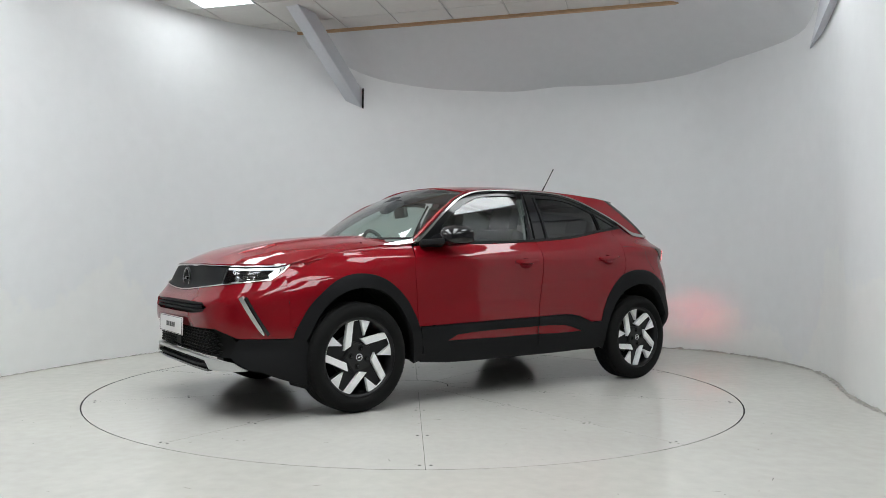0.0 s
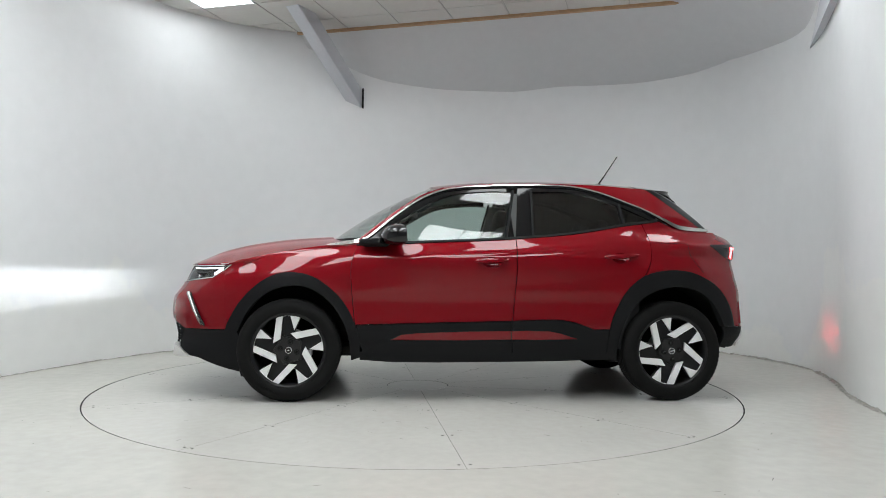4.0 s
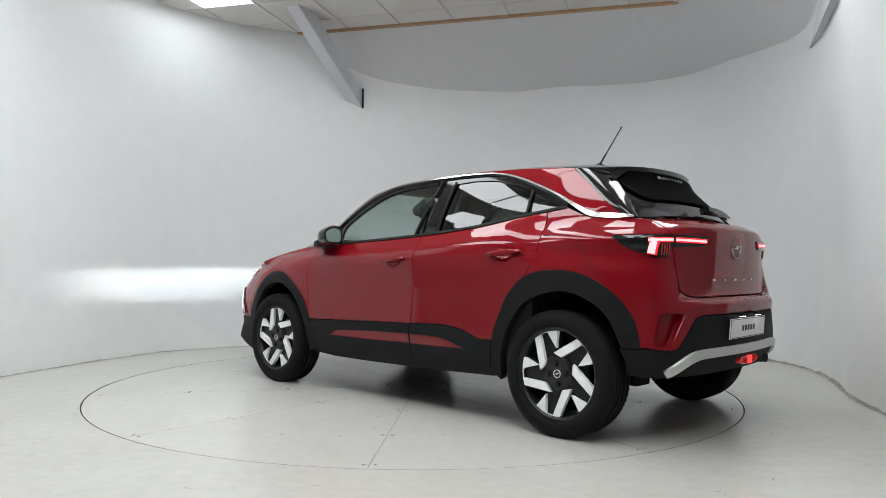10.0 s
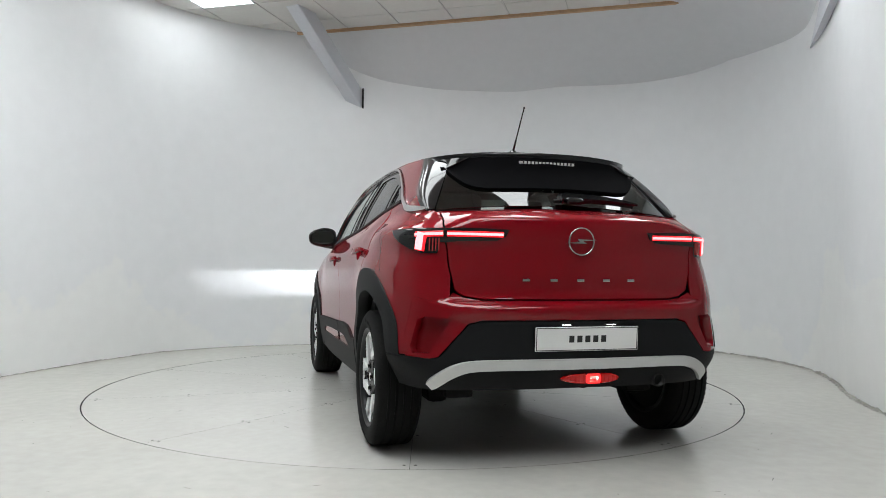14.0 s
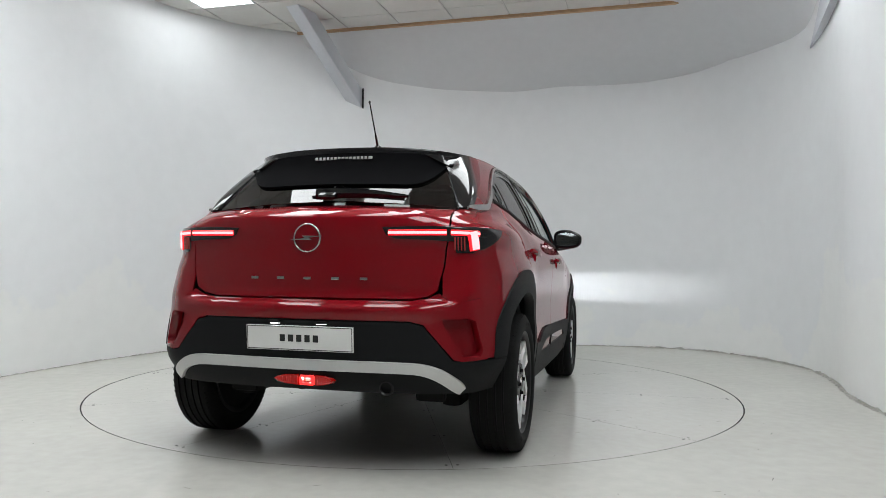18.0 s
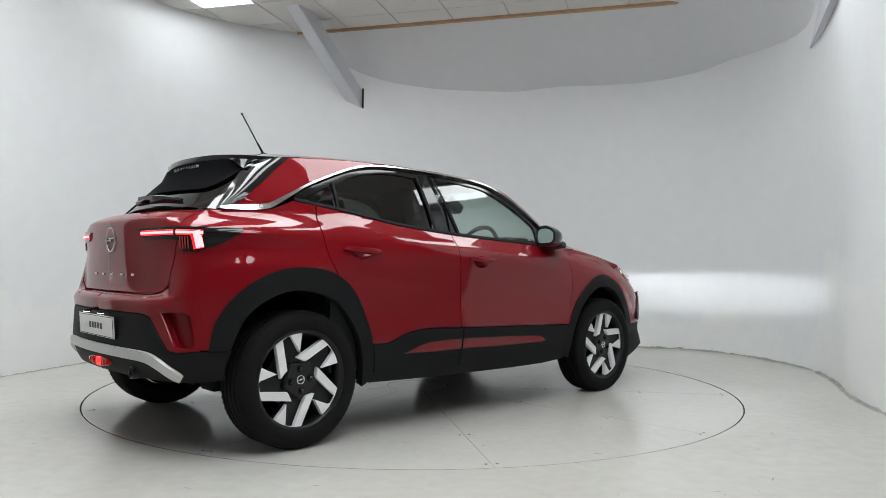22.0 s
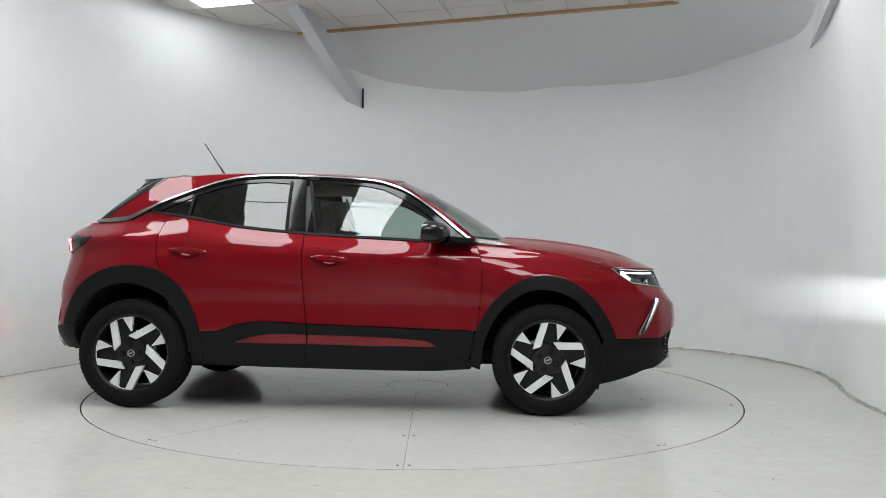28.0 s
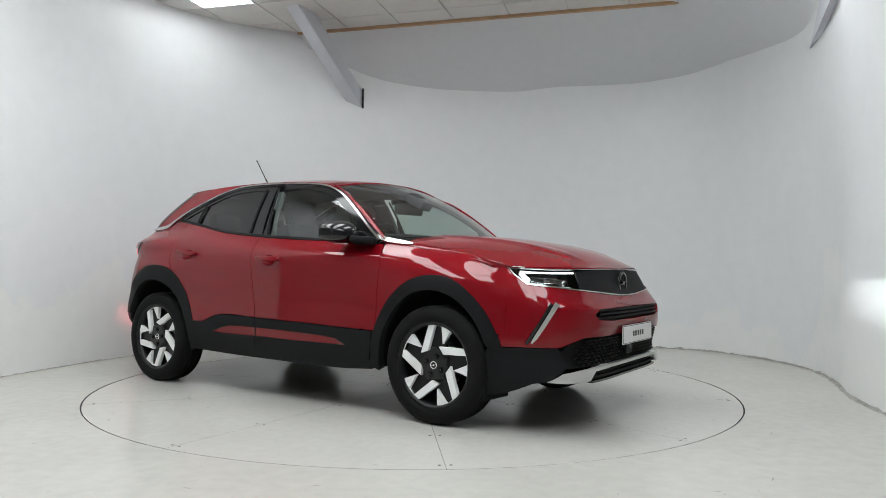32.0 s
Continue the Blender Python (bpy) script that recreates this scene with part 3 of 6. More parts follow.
def wrap(q, z):
    """The skin by the angle round the car, in degrees: 0 ahead, 90 left, 180 behind."""
    c, s = math.cos(radians(q)), math.sin(radians(q))
    n = front_n(z) if c >= 0 else rear_n(z)
    r = (abs(c) ** n + abs(s) ** n) ** (-1 / n)
    up = ramp(0.95, 1.05, z)
    k = ramp(0.58 + 0.18 * up, 0.80 + 0.15 * up, r * abs(s))
    L = front_len(z) if c >= 0 else rear_len(z) * (1 - k) + rear_side(z) * k
    x = L * r * c
    if c < 0:
        x += rear_bow(z) * (half_width(z) * r * s / 0.73) ** 2 * ramp(-0.3, -0.9, x)
    y = width_at(x, z) * r * s
    return Vector((x, y + math.copysign(flare(x, z), s) * ramp(0.05, 0.5, abs(s)), z))


def by_x(x, z):
    """Angle of the skin point of the left side at x."""
    if x >= 0:
        L, n = front_len(z), front_n(z)
        y = (1 - min(0.9999, abs(x) / L) ** n) ** (1 / n)
        return math.degrees(math.atan2(y, x / L))
    lo, hi = 90.0, 180.0
    for k in range(20):
        m = (lo + hi) / 2
        if wrap(m, z).x > x:
            lo = m
        else:
            hi = m
    return (lo + hi) / 2


def by_y(y, z, rear=False):
    """Angle of the skin point at y, on the front or on the back."""
    q0 = 180.0 if rear else 0.0
    d = -1.0 if rear else 1.0
    lo, hi = 0.0, 0.0
    while hi < 84 and wrap(q0 + d * hi, z).y < abs(y):
        lo, hi = hi, hi + 2.0
    for k in range(14):
        m = (lo + hi) / 2
        if wrap(q0 + d * m, z).y < abs(y):
            lo = m
        else:
            hi = m
    q = q0 + d * hi
    return q if y >= 0 else -q


def fx(*pts):
    return [(by_x(x, z), z) for x, z in pts]


def fy(*pts):
    return [(by_y(y, z), z) for y, z in pts]


def ry(*pts):
    out = []
    for y, z in pts:
        q = by_y(y, z, True)
        out.append((q if q >= 0 else q + 360, z))
    return out


def dense(pts, step=0.04):
    out = []
    for i in range(len(pts) - 1):
        a, b = Vector(pts[i]), Vector(pts[i + 1])
        k = max(1, int((b - a).length / step))
        out += [tuple(a + (b - a) * j / k) for j in range(k)]
    out.append(tuple(pts[-1]))
    return out


def whole(half):
    """A half outline from the middle line round to the middle line, closed over both sides (front)."""
    return half + [(-q, z) for q, z in half[::-1] if abs(q) > 1e-6]


def curved(pts, n=5):
    return [tuple(p) for p in smooth_line(pts, n)]


# lines on the side of the car: x, z
belt = curve1([(-1.24, 1.222), (-0.97, 1.182), (-0.59, 1.118), (-0.07, 1.074), (0.54, 1.042), (0.86, 1.02)])
CHROME_LINE = [(-1.615, 1.160), (-1.56, 1.163), (-1.48, 1.167), (-1.385, 1.180), (-1.31, 1.216), (-1.23, 1.258), (-1.14, 1.304), (-1.0, 1.362), (-0.86, 1.414), (-0.74, 1.446), (-0.62, 1.463), (-0.44, 1.468), (-0.26, 1.464), (0.0, 1.452), (0.20, 1.432), (0.31, 1.402), (0.41, 1.358), (0.52, 1.286), (0.63, 1.202), (0.73, 1.118), (0.82, 1.048)]
REAR_OUT = [(-0.830, 0.30), (-0.850, 0.48), (-0.885, 0.59), (-0.97, 0.745), (-1.10, 0.848), (-1.27, 0.880), (-1.44, 0.858), (-1.60, 0.770), (-1.70, 0.640), (-1.735, 0.50)]
REAR_IN = [(-0.895, 0.26), (-0.92, 0.44), (-0.98, 0.585), (-1.10, 0.712), (-1.28, 0.768), (-1.44, 0.745), (-1.57, 0.655), (-1.65, 0.50)]
FRONT_OUT = [(0.815, 0.29), (0.835, 0.46), (0.935, 0.66), (1.10, 0.802), (1.27, 0.842), (1.43, 0.802), (1.58, 0.675), (1.67, 0.53), (1.695, 0.46)]
FRONT_IN = [(0.875, 0.27), (0.905, 0.46), (1.0, 0.63), (1.13, 0.733), (1.27, 0.757), (1.42, 0.713), (1.54, 0.60), (1.61, 0.46)]
DOOR_CUT = [(0.848, 1.022), (0.868, 0.95), (0.882, 0.87), (0.872, 0.70), (0.852, 0.505)]
MID_CUT = [(-0.216, 1.086), (-0.212, 0.85), (-0.192, 0.60), (-0.186, 0.535)]
BACK_CUT = [(-1.112, 1.202), (-1.135, 1.12), (-1.140, 1.04), (-1.128, 0.94), (-1.085, 0.845)]

hood_mid = curve1([(0.80, 1.105), (1.0, 1.102), (1.2, 1.092), (1.37, 1.078), (1.6, 1.045), (1.80, 1.000), (1.92, 0.955), (2.0, 0.915), (2.045, 0.888)])
hood_rim_z = curve1([(0.80, 1.052), (1.04, 1.026), (1.3, 0.988), (1.5, 0.948), (1.66, 0.905), (1.72, 0.892)])


def hood_rim_y(x):
    return (0.742 - 0.02 * (x - 0.9)) * (1 - ramp(1.3, 1.66, x)) + min(skin_y(x, 0.89), 0.742) * ramp(1.3, 1.66, x)


def hood_surface(x, y):
    e = max(0.02, hood_rim_y(min(x, 2.035)))
    k = min(1.15, abs(y) / e)
    zc, ze = hood_mid(x), hood_rim_z(x)
    ridge = 0.010 * math.exp(-((abs(y) - 0.40 * (1 - 0.25 * (x - 1))) / 0.05) ** 2) * ramp(2.0, 1.7, x)
    return Vector((x, y, zc - (zc - ze) * k ** 2.4 + ridge))


def fender_surface(x, w):
    ze = hood_rim_z(x)
    zt = ze - 0.14
    y = skin_y(x, w)
    if w > zt:
        f = min(1.0, (w - zt) / (ze - zt))
        e = hood_rim_y(x) + 0.004
        y = e + (y - e) * math.sqrt(max(0.0, 1 - f ** 2.4))
    return Vector((x, y, w))


def glass_front(a, y):
    """Windscreen: a from 0 at the cowl to 1 at the roof."""
    k = y / 0.72
    k2 = y / 0.60
    b = Vector((1.08 - 0.27 * k * k, y, 1.068 + 0.004 * k * k))
    t = Vector((0.33 - 0.07 * k2 * k2, y, 1.487 - 0.042 * k2 * k2))
    p = b.lerp(t, a)
    p += Vector((0.35, 0, 0.75)) * (0.035 * math.sin(math.pi * min(1, max(0, a))))
    return p


def glass_rear(a, y):
    k = y / 0.62
    b = Vector((-1.700 + 0.088 * k * k, y, 1.187 - 0.030 * k * k))
    t = Vector((-1.395 + 0.05 * k * k, y, 1.437 - 0.020 * k * k))
    p = b.lerp(t, a)
    return p + Vector((-0.4, 0, 0.7)) * (0.002 * math.sin(math.pi * min(1, max(0, a))))


roof_mid = curve1([(-1.56, 1.458), (-1.45, 1.474), (-1.3, 1.497), (-1.1, 1.518), (-0.8, 1.532), (-0.45, 1.536), (-0.1, 1.525), (0.15, 1.507), (0.34, 1.485), (0.42, 1.465)])
roof_rim = curve1([(-1.50, 1.425), (-1.3, 1.443), (-1.1, 1.462), (-0.8, 1.480), (-0.5, 1.484), (-0.26, 1.479), (0.0, 1.467), (0.20, 1.447), (0.31, 1.418), (0.42, 1.37)])


def roof_surface(x, s):
    ze = roof_rim(x)
    ye = skin_y(x, ze) + 0.002
    zc = roof_mid(x)
    return Vector((x, s * ye, zc - (zc - ze) * abs(s) ** 2.6))


# ---- car: parts ----
def bolt_bm(size, depth):
    """A zigzag bar across a round badge."""
    pts = [(-1.25, 0.13), (0.36, 0.15), (0.14, -0.02), (1.25, -0.13), (-0.36, -0.15), (-0.14, 0.02)]
    bm = bmesh.new()
    lo = [bm.verts.new((a * size, 0, b * size)) for a, b in pts]
    hi = [bm.verts.new((a * size, depth, b * size)) for a, b in pts]
    bm.faces.new(lo)
    bm.faces.new(hi[::-1])
    for i in range(len(pts)):
        j = (i + 1) % len(pts)
        bm.faces.new((lo[i], lo[j], hi[j], hi[i]))
    return bm


def build_wheel(car, x, y, phase, turn):
    """A wheel: outer face towards -y before it is turned about z."""
    w = 0.215
    prof = [(0.240, -0.085), (0.2465, -0.098), (0.240, -0.10), (0.2255, -0.085), (0.218, -0.03), (0.216, 0.09), (0.242, 0.10)]
    v, f = lathe(prof, 64)
    wheel = mesh_object("wheel", v, f, RIMBLACK, car, smooth=True, label="black alloy wheel with five machined spokes and tyre")
    wheel.matrix_basis = pose(x, y, 0.335, 0, 0, turn) @ pose(0, 0, 0, 0, phase, 0)
    # tyre with shoulder and grooves
    prof = [(0.237, -0.092), (0.250, -0.103), (0.271, -0.1105), (0.293, -0.110), (0.311, -0.102), (0.3275, -0.090), (0.3335, -0.078)]
    for g in (-0.055, -0.019, 0.019, 0.055):
        prof += [(0.3352, g - 0.006), (0.3285, g - 0.004), (0.3285, g + 0.004), (0.3352, g + 0.006)]
    prof += [(0.3335, 0.078), (0.3275, 0.090), (0.311, 0.102), (0.293, 0.110), (0.271, 0.1105), (0.250, 0.103), (0.237, 0.092)]
    v, f = lathe(prof, 96)
    bm = bmesh.new()
    vs = [bm.verts.new(p) for p in v]
    for q in f:
        bm.faces.new([vs[i] for i in q])
    # shoulder blocks
    for i in range(72):
        a = 2 * math.pi * i / 72
        for sy in (-1, 1):
            box_bm((0.0014, 0.018, 0.010), None, 0, bm=bm)
            bmesh.ops.transform(bm, matrix=Matrix.Rotation(-a, 4, "Y") @ pose(0.3278, sy * 0.0900, 0, 0, 0, sy * 40), verts=bm.verts[-8:])
    part("tyre", bm, RUBBER, wheel, "black road tyre", smooth=True)
    # raised lettering as plain bars
    bar = None
    for a0 in (40, 220):
        for k in range(9):
            if k % 4 == 3:
                continue
            bar = part("sidewall_bar", box_bm((0.013, 0.002, 0.010), None, 0), RUBBER, wheel) if bar is None else new("sidewall_bar", bar.data)
            bar.parent = wheel
            bar.matrix_basis = Matrix.Rotation(-radians(a0 + k * 4), 4, "Y") @ pose(0.282, -0.1112, 0)
    yf = -0.072

    def plate(pol, y0, y1):
        bm = bmesh.new()
        pts = [(1.10 * r * math.sin(radians(a)), 1.10 * r * math.cos(radians(a))) for r, a in pol]
        lo = [bm.verts.new((p[0], y0, p[1])) for p in pts]
        hi = [bm.verts.new((p[0], y1, p[1])) for p in pts]
        bm.faces.new(lo)
        bm.faces.new(hi[::-1])
        n = len(pts)
        for i in range(n):
            bm.faces.new((lo[i], lo[(i + 1) % n], hi[(i + 1) % n], hi[i]))
        bmesh.ops.bevel(bm, geom=[e for e in bm.edges if abs(e.verts[0].co.y - y0) < 1e-6 and abs(e.verts[1].co.y - y0) < 1e-6], offset=0.0015, segments=1, affect="EDGES")
        return bm
    arc = [(0.2205, a) for a in (-19, -10, 0, 10, 19)]
    for k in range(5):
        a = 72 * k
        turned = pose(0, 0, 0, 0, a, 0)
        sp = part("spoke", plate([(0.062, -70), (0.212, -19), (0.216, -10), (0.216, 10), (0.212, 19), (0.115, 17), (0.062, 40)], yf + 0.012, yf + 0.045), RIMBLACK, wheel)
        sp.matrix_basis = turned
        long_bar = part("spoke_face", plate([(0.100, -66), (0.081, -38), (0.204, -10.6), (0.2035, -4), (0.2035, 0), (0.2205, 0), (0.2205, -10), (0.2205, -19)], yf - 0.012, yf + 0.015), ALLOY, wheel, "bright machined spoke face")
        long_bar.matrix_basis = turned
        short_bar = part("spoke_face", plate([(0.2205, 0.2), (0.2035, 0.2), (0.2015, 2.8), (0.122, 15), (0.2205, 19), (0.2205, 10)], yf - 0.012, yf + 0.015), ALLOY, wheel, "bright machined spoke face")
        short_bar.matrix_basis = turned
    bm = bmesh.new()
    bmesh.ops.create_cone(bm, cap_ends=True, segments=5, radius1=0.112, radius2=0.100, depth=0.05)
    bmesh.ops.bevel(bm, geom=bm.edges[:], offset=0.006, segments=2, affect="EDGES")
    bmesh.ops.transform(bm, matrix=pose(0, yf + 0.015, 0, 90, 0, 0) @ pose(0, 0, 0, 0, 0, 20), verts=bm.verts)
    part("hub", bm, HUBBLACK, wheel, "black pentagonal hub", smooth=True)
    for k in range(4):
        a = radians(90 * k + 12)
        bm = bmesh.new()
        bmesh.ops.create_cone(bm, cap_ends=True, segments=6, radius1=0.0115, radius2=0.0095, depth=0.020)
        bmesh.ops.bevel(bm, geom=bm.edges[:], offset=0.0015, segments=1, affect="EDGES")
        bmesh.ops.transform(bm, matrix=pose(0.054 * math.sin(a), yf - 0.014, 0.054 * math.cos(a), 90, 0, 0), verts=bm.verts)
        part("wheel_bolt", bm, GLOSS, wheel, "black wheel bolt")
        v, f = lathe([(0.0125, -0.001), (0.0165, -0.0016), (0.019, 0.002)], 20)
        ring = mesh_object("bolt_hole", v, f, MATTE, wheel, smooth=True)
        ring.matrix_basis = pose(0.054 * math.sin(a), yf - 0.0105, 0.054 * math.cos(a))
    v, f = lathe([(0.0185, 0.0), (0.0185, -0.003), (0.0212, -0.003), (0.0212, 0.0)], 32)
    c = mesh_object("cap_ring", v, f, ALLOY, wheel)
    c.matrix_basis = pose(0, yf - 0.012, 0)
    bm = bolt_bm(0.0195, -0.003)
    bmesh.ops.transform(bm, matrix=pose(0, yf - 0.012, 0, 0, -25 - phase, 0), verts=bm.verts)
    part("cap_bar", bm, ALLOY, wheel)
    bm = bmesh.new()
    bmesh.ops.create_cone(bm, cap_ends=True, segments=48, radius1=0.135, radius2=0.135, depth=0.022)
    bmesh.ops.transform(bm, matrix=pose(0, 0.01, 0, 90, 0, 0), verts=bm.verts)
    part("brake_disc", bm, DISC, wheel, "grey steel brake disc", smooth=True)
    bm = bmesh.new()
    bmesh.ops.create_cone(bm, cap_ends=True, segments=40, radius1=0.212, radius2=0.212, depth=0.01)
    bmesh.ops.transform(bm, matrix=pose(0, 0.075, 0, 90, 0, 0), verts=bm.verts)
    part("back_plate", bm, MATTE, wheel)
    bm = box_bm((0.07, 0.06, 0.13), pose(0.11 * (1 if x < 0 else -1) * (1 if turn == 0 else -1), 0.0, 0.02, 0, -phase, 0), 0.01)
    part("brake_caliper", bm, DISC, wheel)
    return wheel


def wrap_panel(name, loop, mat, car, du=4.0, dv=0.04, **kw):
    return panel(name, loop, wrap, mat, car, du, dv, **kw)


def handle_cup(xm, zm):
    return [(xm + 0.062 * math.cos(a), zm + 0.036 * math.sin(a)) for a in np.linspace(0, 2 * math.pi, 24, endpoint=False)]


def build_sides(car):
    for s in (1, -1):
        # front wing
        loop = curved(DOOR_CUT)[::-1]
        top = [(x, hood_rim_z(x) - 1e-6) for x in np.linspace(0.86, 1.655, 18)]
        arch = curved(FRONT_OUT)
        arch = [p for p in arch if p[1] > 0.528 and p[0] < 1.68 or p[0] < 1.2 and p[1] > 0.46]
        loop = [(x + 0.004, z) for x, z in loop if z > 0.51] + [(float(x), float(z)) for x, z in top] + [(1.7168 - 0.0090 * ((0.852 - z) / 0.32) ** 1.5, z) for z in (0.852, 0.81, 0.77, 0.73, 0.69, 0.65, 0.61, 0.57, 0.532)] + arch[::-1] + [(0.857, 0.512)]
        panel("front_wing", loop, fender_surface, PAINT, car, 0.03, 0.014, side=s, out=Vector((0, 1, 0.3)))
        # turned-in flange of the wing under the bonnet's edge
        pts = [Vector((float(x), hood_rim_y(x) - 0.006, hood_rim_z(x) - 0.016)) for x in np.linspace(0.95, 1.60, 22)]
        sweep("wing_flange", pts, Vector((0, 0.3, 1)), [(-0.024, -0.006), (-0.024, 0.006), (0.024, 0.006), (0.024, -0.006)], PAINT, car, side=s)
        # front door
        low = [(0.63, 0.512), (0.30, 0.522), (-0.05, 0.532), (-0.183, 0.535)]
        cut = curved(DOOR_CUT)
        mid = curved(MID_CUT)
        top = [(x, belt(x)) for x in np.linspace(-0.212, 0.846, 14)]
        loop = cut + low + mid[::-1][1:] + [(float(x), float(z)) for x, z in top[1:-1]]
        cupF, cupR = handle_cup(-0.044, 0.919), handle_cup(-0.926, 0.958)
        door = panel("front_door", loop, side, PAINT, car, 0.05, 0.02, side=s, holes=[cupF], out=Vector((0, 1, 0.2)))
        # rear door
        arch = [p for p in curved(REAR_OUT) if p[1] > 0.47 and p[0] > -1.08]
        back = curved(BACK_CUT)
        top = [(x, belt(x)) for x in np.linspace(-1.108, -0.222, 12)]
        loop = [(x - 0.006, z) for x, z in mid] + [(-0.39, 0.545), (-0.52, 0.543), (-0.62, 0.525), (-0.74, 0.480)] + [(x + 0.002, z) for x, z in arch] + back[::-1] + [(float(x), float(z)) for x, z in top[1:]]
        rdoor = panel("rear_door", loop, side, PAINT, car, 0.05, 0.02, side=s, holes=[cupR], out=Vector((0, 1, 0.2)))
        # quarter panel, round to the tailgate
        arch = [p for p in curved(REAR_OUT) if p[0] < -1.085 and p[1] > 0.505]
        chrome_low = [(-1.24, 1.220), (-1.30, 1.193), (-1.36, 1.169), (-1.44, 1.157), (-1.50, 1.154), (-1.56, 1.151), (-1.66, 1.150)]
        loop = fx(*[(x - 0.006, z) for x, z in back]) + fx(*arch) + fx((-1.735, 0.505))
        loop += [(a, b) for a, b in dense(fx((-1.76, 0.505)) + ry((0.79, 0.505)), 2.0)]
        loop += ry((0.79, 0.60), (0.77, 0.70), (0.76, 0.76), (0.66, 0.735), (0.607, 0.765), (0.603, 0.85), (0.617, 0.95), (0.629, 1.06), (0.625, 1.10), (0.619, 1.138))
        loop += fx(*chrome_low[::-1]) + fx((-1.14, 1.207))
        wrap_panel("quarter_panel", loop, PAINT, car, 0.8, 0.02, side=s, thick=0.010)
        # shut line behind the rear door down to the arch
        run = curved([(-1.40, 1.062), (-1.41, 1.00), (-1.45, 0.93), (-1.50, 0.868)], 5)
        flap = [side(x, z) for x, z in [(-1.16, 1.066), (-1.28, 1.066)] + run]
        ups2 = []
        for x, z in [(-1.16, 1.066), (-1.28, 1.066)] + run:
            nn = surface_normal(side, x, z)
            ups2.append(nn if nn.y > 0 else -nn)
        if s > 0:
            sweep("tank_flap_line", flap, ups2, [(-0.0016, -0.004), (-0.0016, 0.0009), (0.0016, 0.0009), (0.0016, -0.004)], CLAD, car, side=s)
        # dark strip at the foot of the glass
        pts, ups = [], []
        for x in np.linspace(-1.235, 0.80, 40):
            p = side(x, belt(x) + 0.004)
            pts.append(p)
            ups.append(surface_normal(side, x, belt(x)) * -1)
        ups = [u if u.y > 0 else -u for u in ups]
        sweep("belt_moulding", pts, ups, flat_section(0.010, 0.006), CLAD, car, side=s)
        # bright strip over the windows
        line = smooth_line(CHROME_LINE, 6)
        pts = [side(p.x, p.y) for p in line]
        ups = []
        for p in line:
            n = surface_normal(side, p.x, p.y)
            ups.append(n if n.y > 0 else -n)
        n = len(pts)
        wide = curve1([(0.0, 0.006), (0.05, 0.014), (0.11, 0.018), (0.2, 0.013), (0.3, 0.0075), (0.8, 0.0070), (1.0, 0.009)])
        sweep("window_trim", pts, ups, [(-1, -0.004), (-0.85, 0.010), (0.85, 0.010), (1, -0.004)], CHROME, car, scale=wide, side=s, label="bright satin chrome strip arching over the windows")
        tip = [side(0.79, 1.073), Vector((0.86, fender_surface(0.86, 1.040).y, 1.050)), Vector((0.95, fender_surface(0.95, 1.028).y, 1.036)), Vector((1.05, fender_surface(1.05, 1.018).y, 1.024))]
        sweep("window_trim_tip", smooth_line(tip, 5), Vector((0.05, 0.80, 0.60)), [(-1, -0.004), (-0.8, 0.007), (0.8, 0.007), (1, -0.004)], CHROME, car, scale=curve1([(0, 0.012), (0.25, 0.019), (0.65, 0.017), (1, 0.004)]), side=s, label="pointed chrome tip on the wing")
        # black window surround, glass and pillar covers
        under = [(p.x, p.y - 0.006) for p in line if -0.214 < p.x < 0.82]
        loop = [(float(x), belt(x)) for x in np.linspace(0.80, -0.210, 14)] + under
        glassF = curved([(-0.150, 1.092), (-0.185, 1.25), (-0.222, 1.415)], 4) + curved([(-0.10, 1.424), (0.05, 1.414), (0.18, 1.398), (0.28, 1.368), (0.38, 1.318), (0.49, 1.250), (0.60, 1.170)], 3) + [(0.615, 1.12), (0.60, 1.053)] + [(0.45, 1.062), (0.2, 1.074)]
        panel("window_frame", loop, side, SATIN, door, 0.08, 0.05, side=s, holes=[glassF], lift=-0.006, thick=0.02, out=Vector((0, 1, 0.3)), label="black window surround")
        panel("window_glass", [(x, z) for x, z in glassF], side, CLEAR, door, 0.10, 0.06, side=s, lift=-0.012, thick=0.004, out=Vector((0, 1, 0.3)), label="clear greenish side window")
        under = [(p.x, p.y - 0.006) for p in line if -1.235 < p.x < -0.222]
        loop = [(float(x), belt(x)) for x in np.linspace(-0.220, -1.225, 14)] + under
        glassR = [(-0.345, 1.108), (-0.348, 1.26), (-0.357, 1.420)] + curved([(-0.50, 1.430), (-0.63, 1.424), (-0.76, 1.404), (-0.88, 1.366), (-0.960, 1.335)], 3) + [(-0.968, 1.26), (-0.976, 1.196)] + [(-0.78, 1.160), (-0.59, 1.130)]
        glassQ = [(-0.996, 1.200), (-0.988, 1.325), (-1.08, 1.282), (-1.18, 1.236), (-1.185, 1.230)]
        panel("window_frame", loop, side, SATIN, rdoor, 0.08, 0.05, side=s, holes=[glassR, glassQ], lift=-0.006, thick=0.02, out=Vector((0, 1, 0.3)), label="black window surround")
        panel("window_glass", glassR, side, TINT, rdoor, 0.10, 0.06, side=s, lift=-0.012, thick=0.004, out=Vector((0, 1, 0.3)), label="dark tinted side window")
        panel("quarter_glass", glassQ, side, TINT, rdoor, 0.10, 0.06, side=s, lift=-0.012, thick=0.004, out=Vector((0, 1, 0.3)), label="small dark tinted corner window")
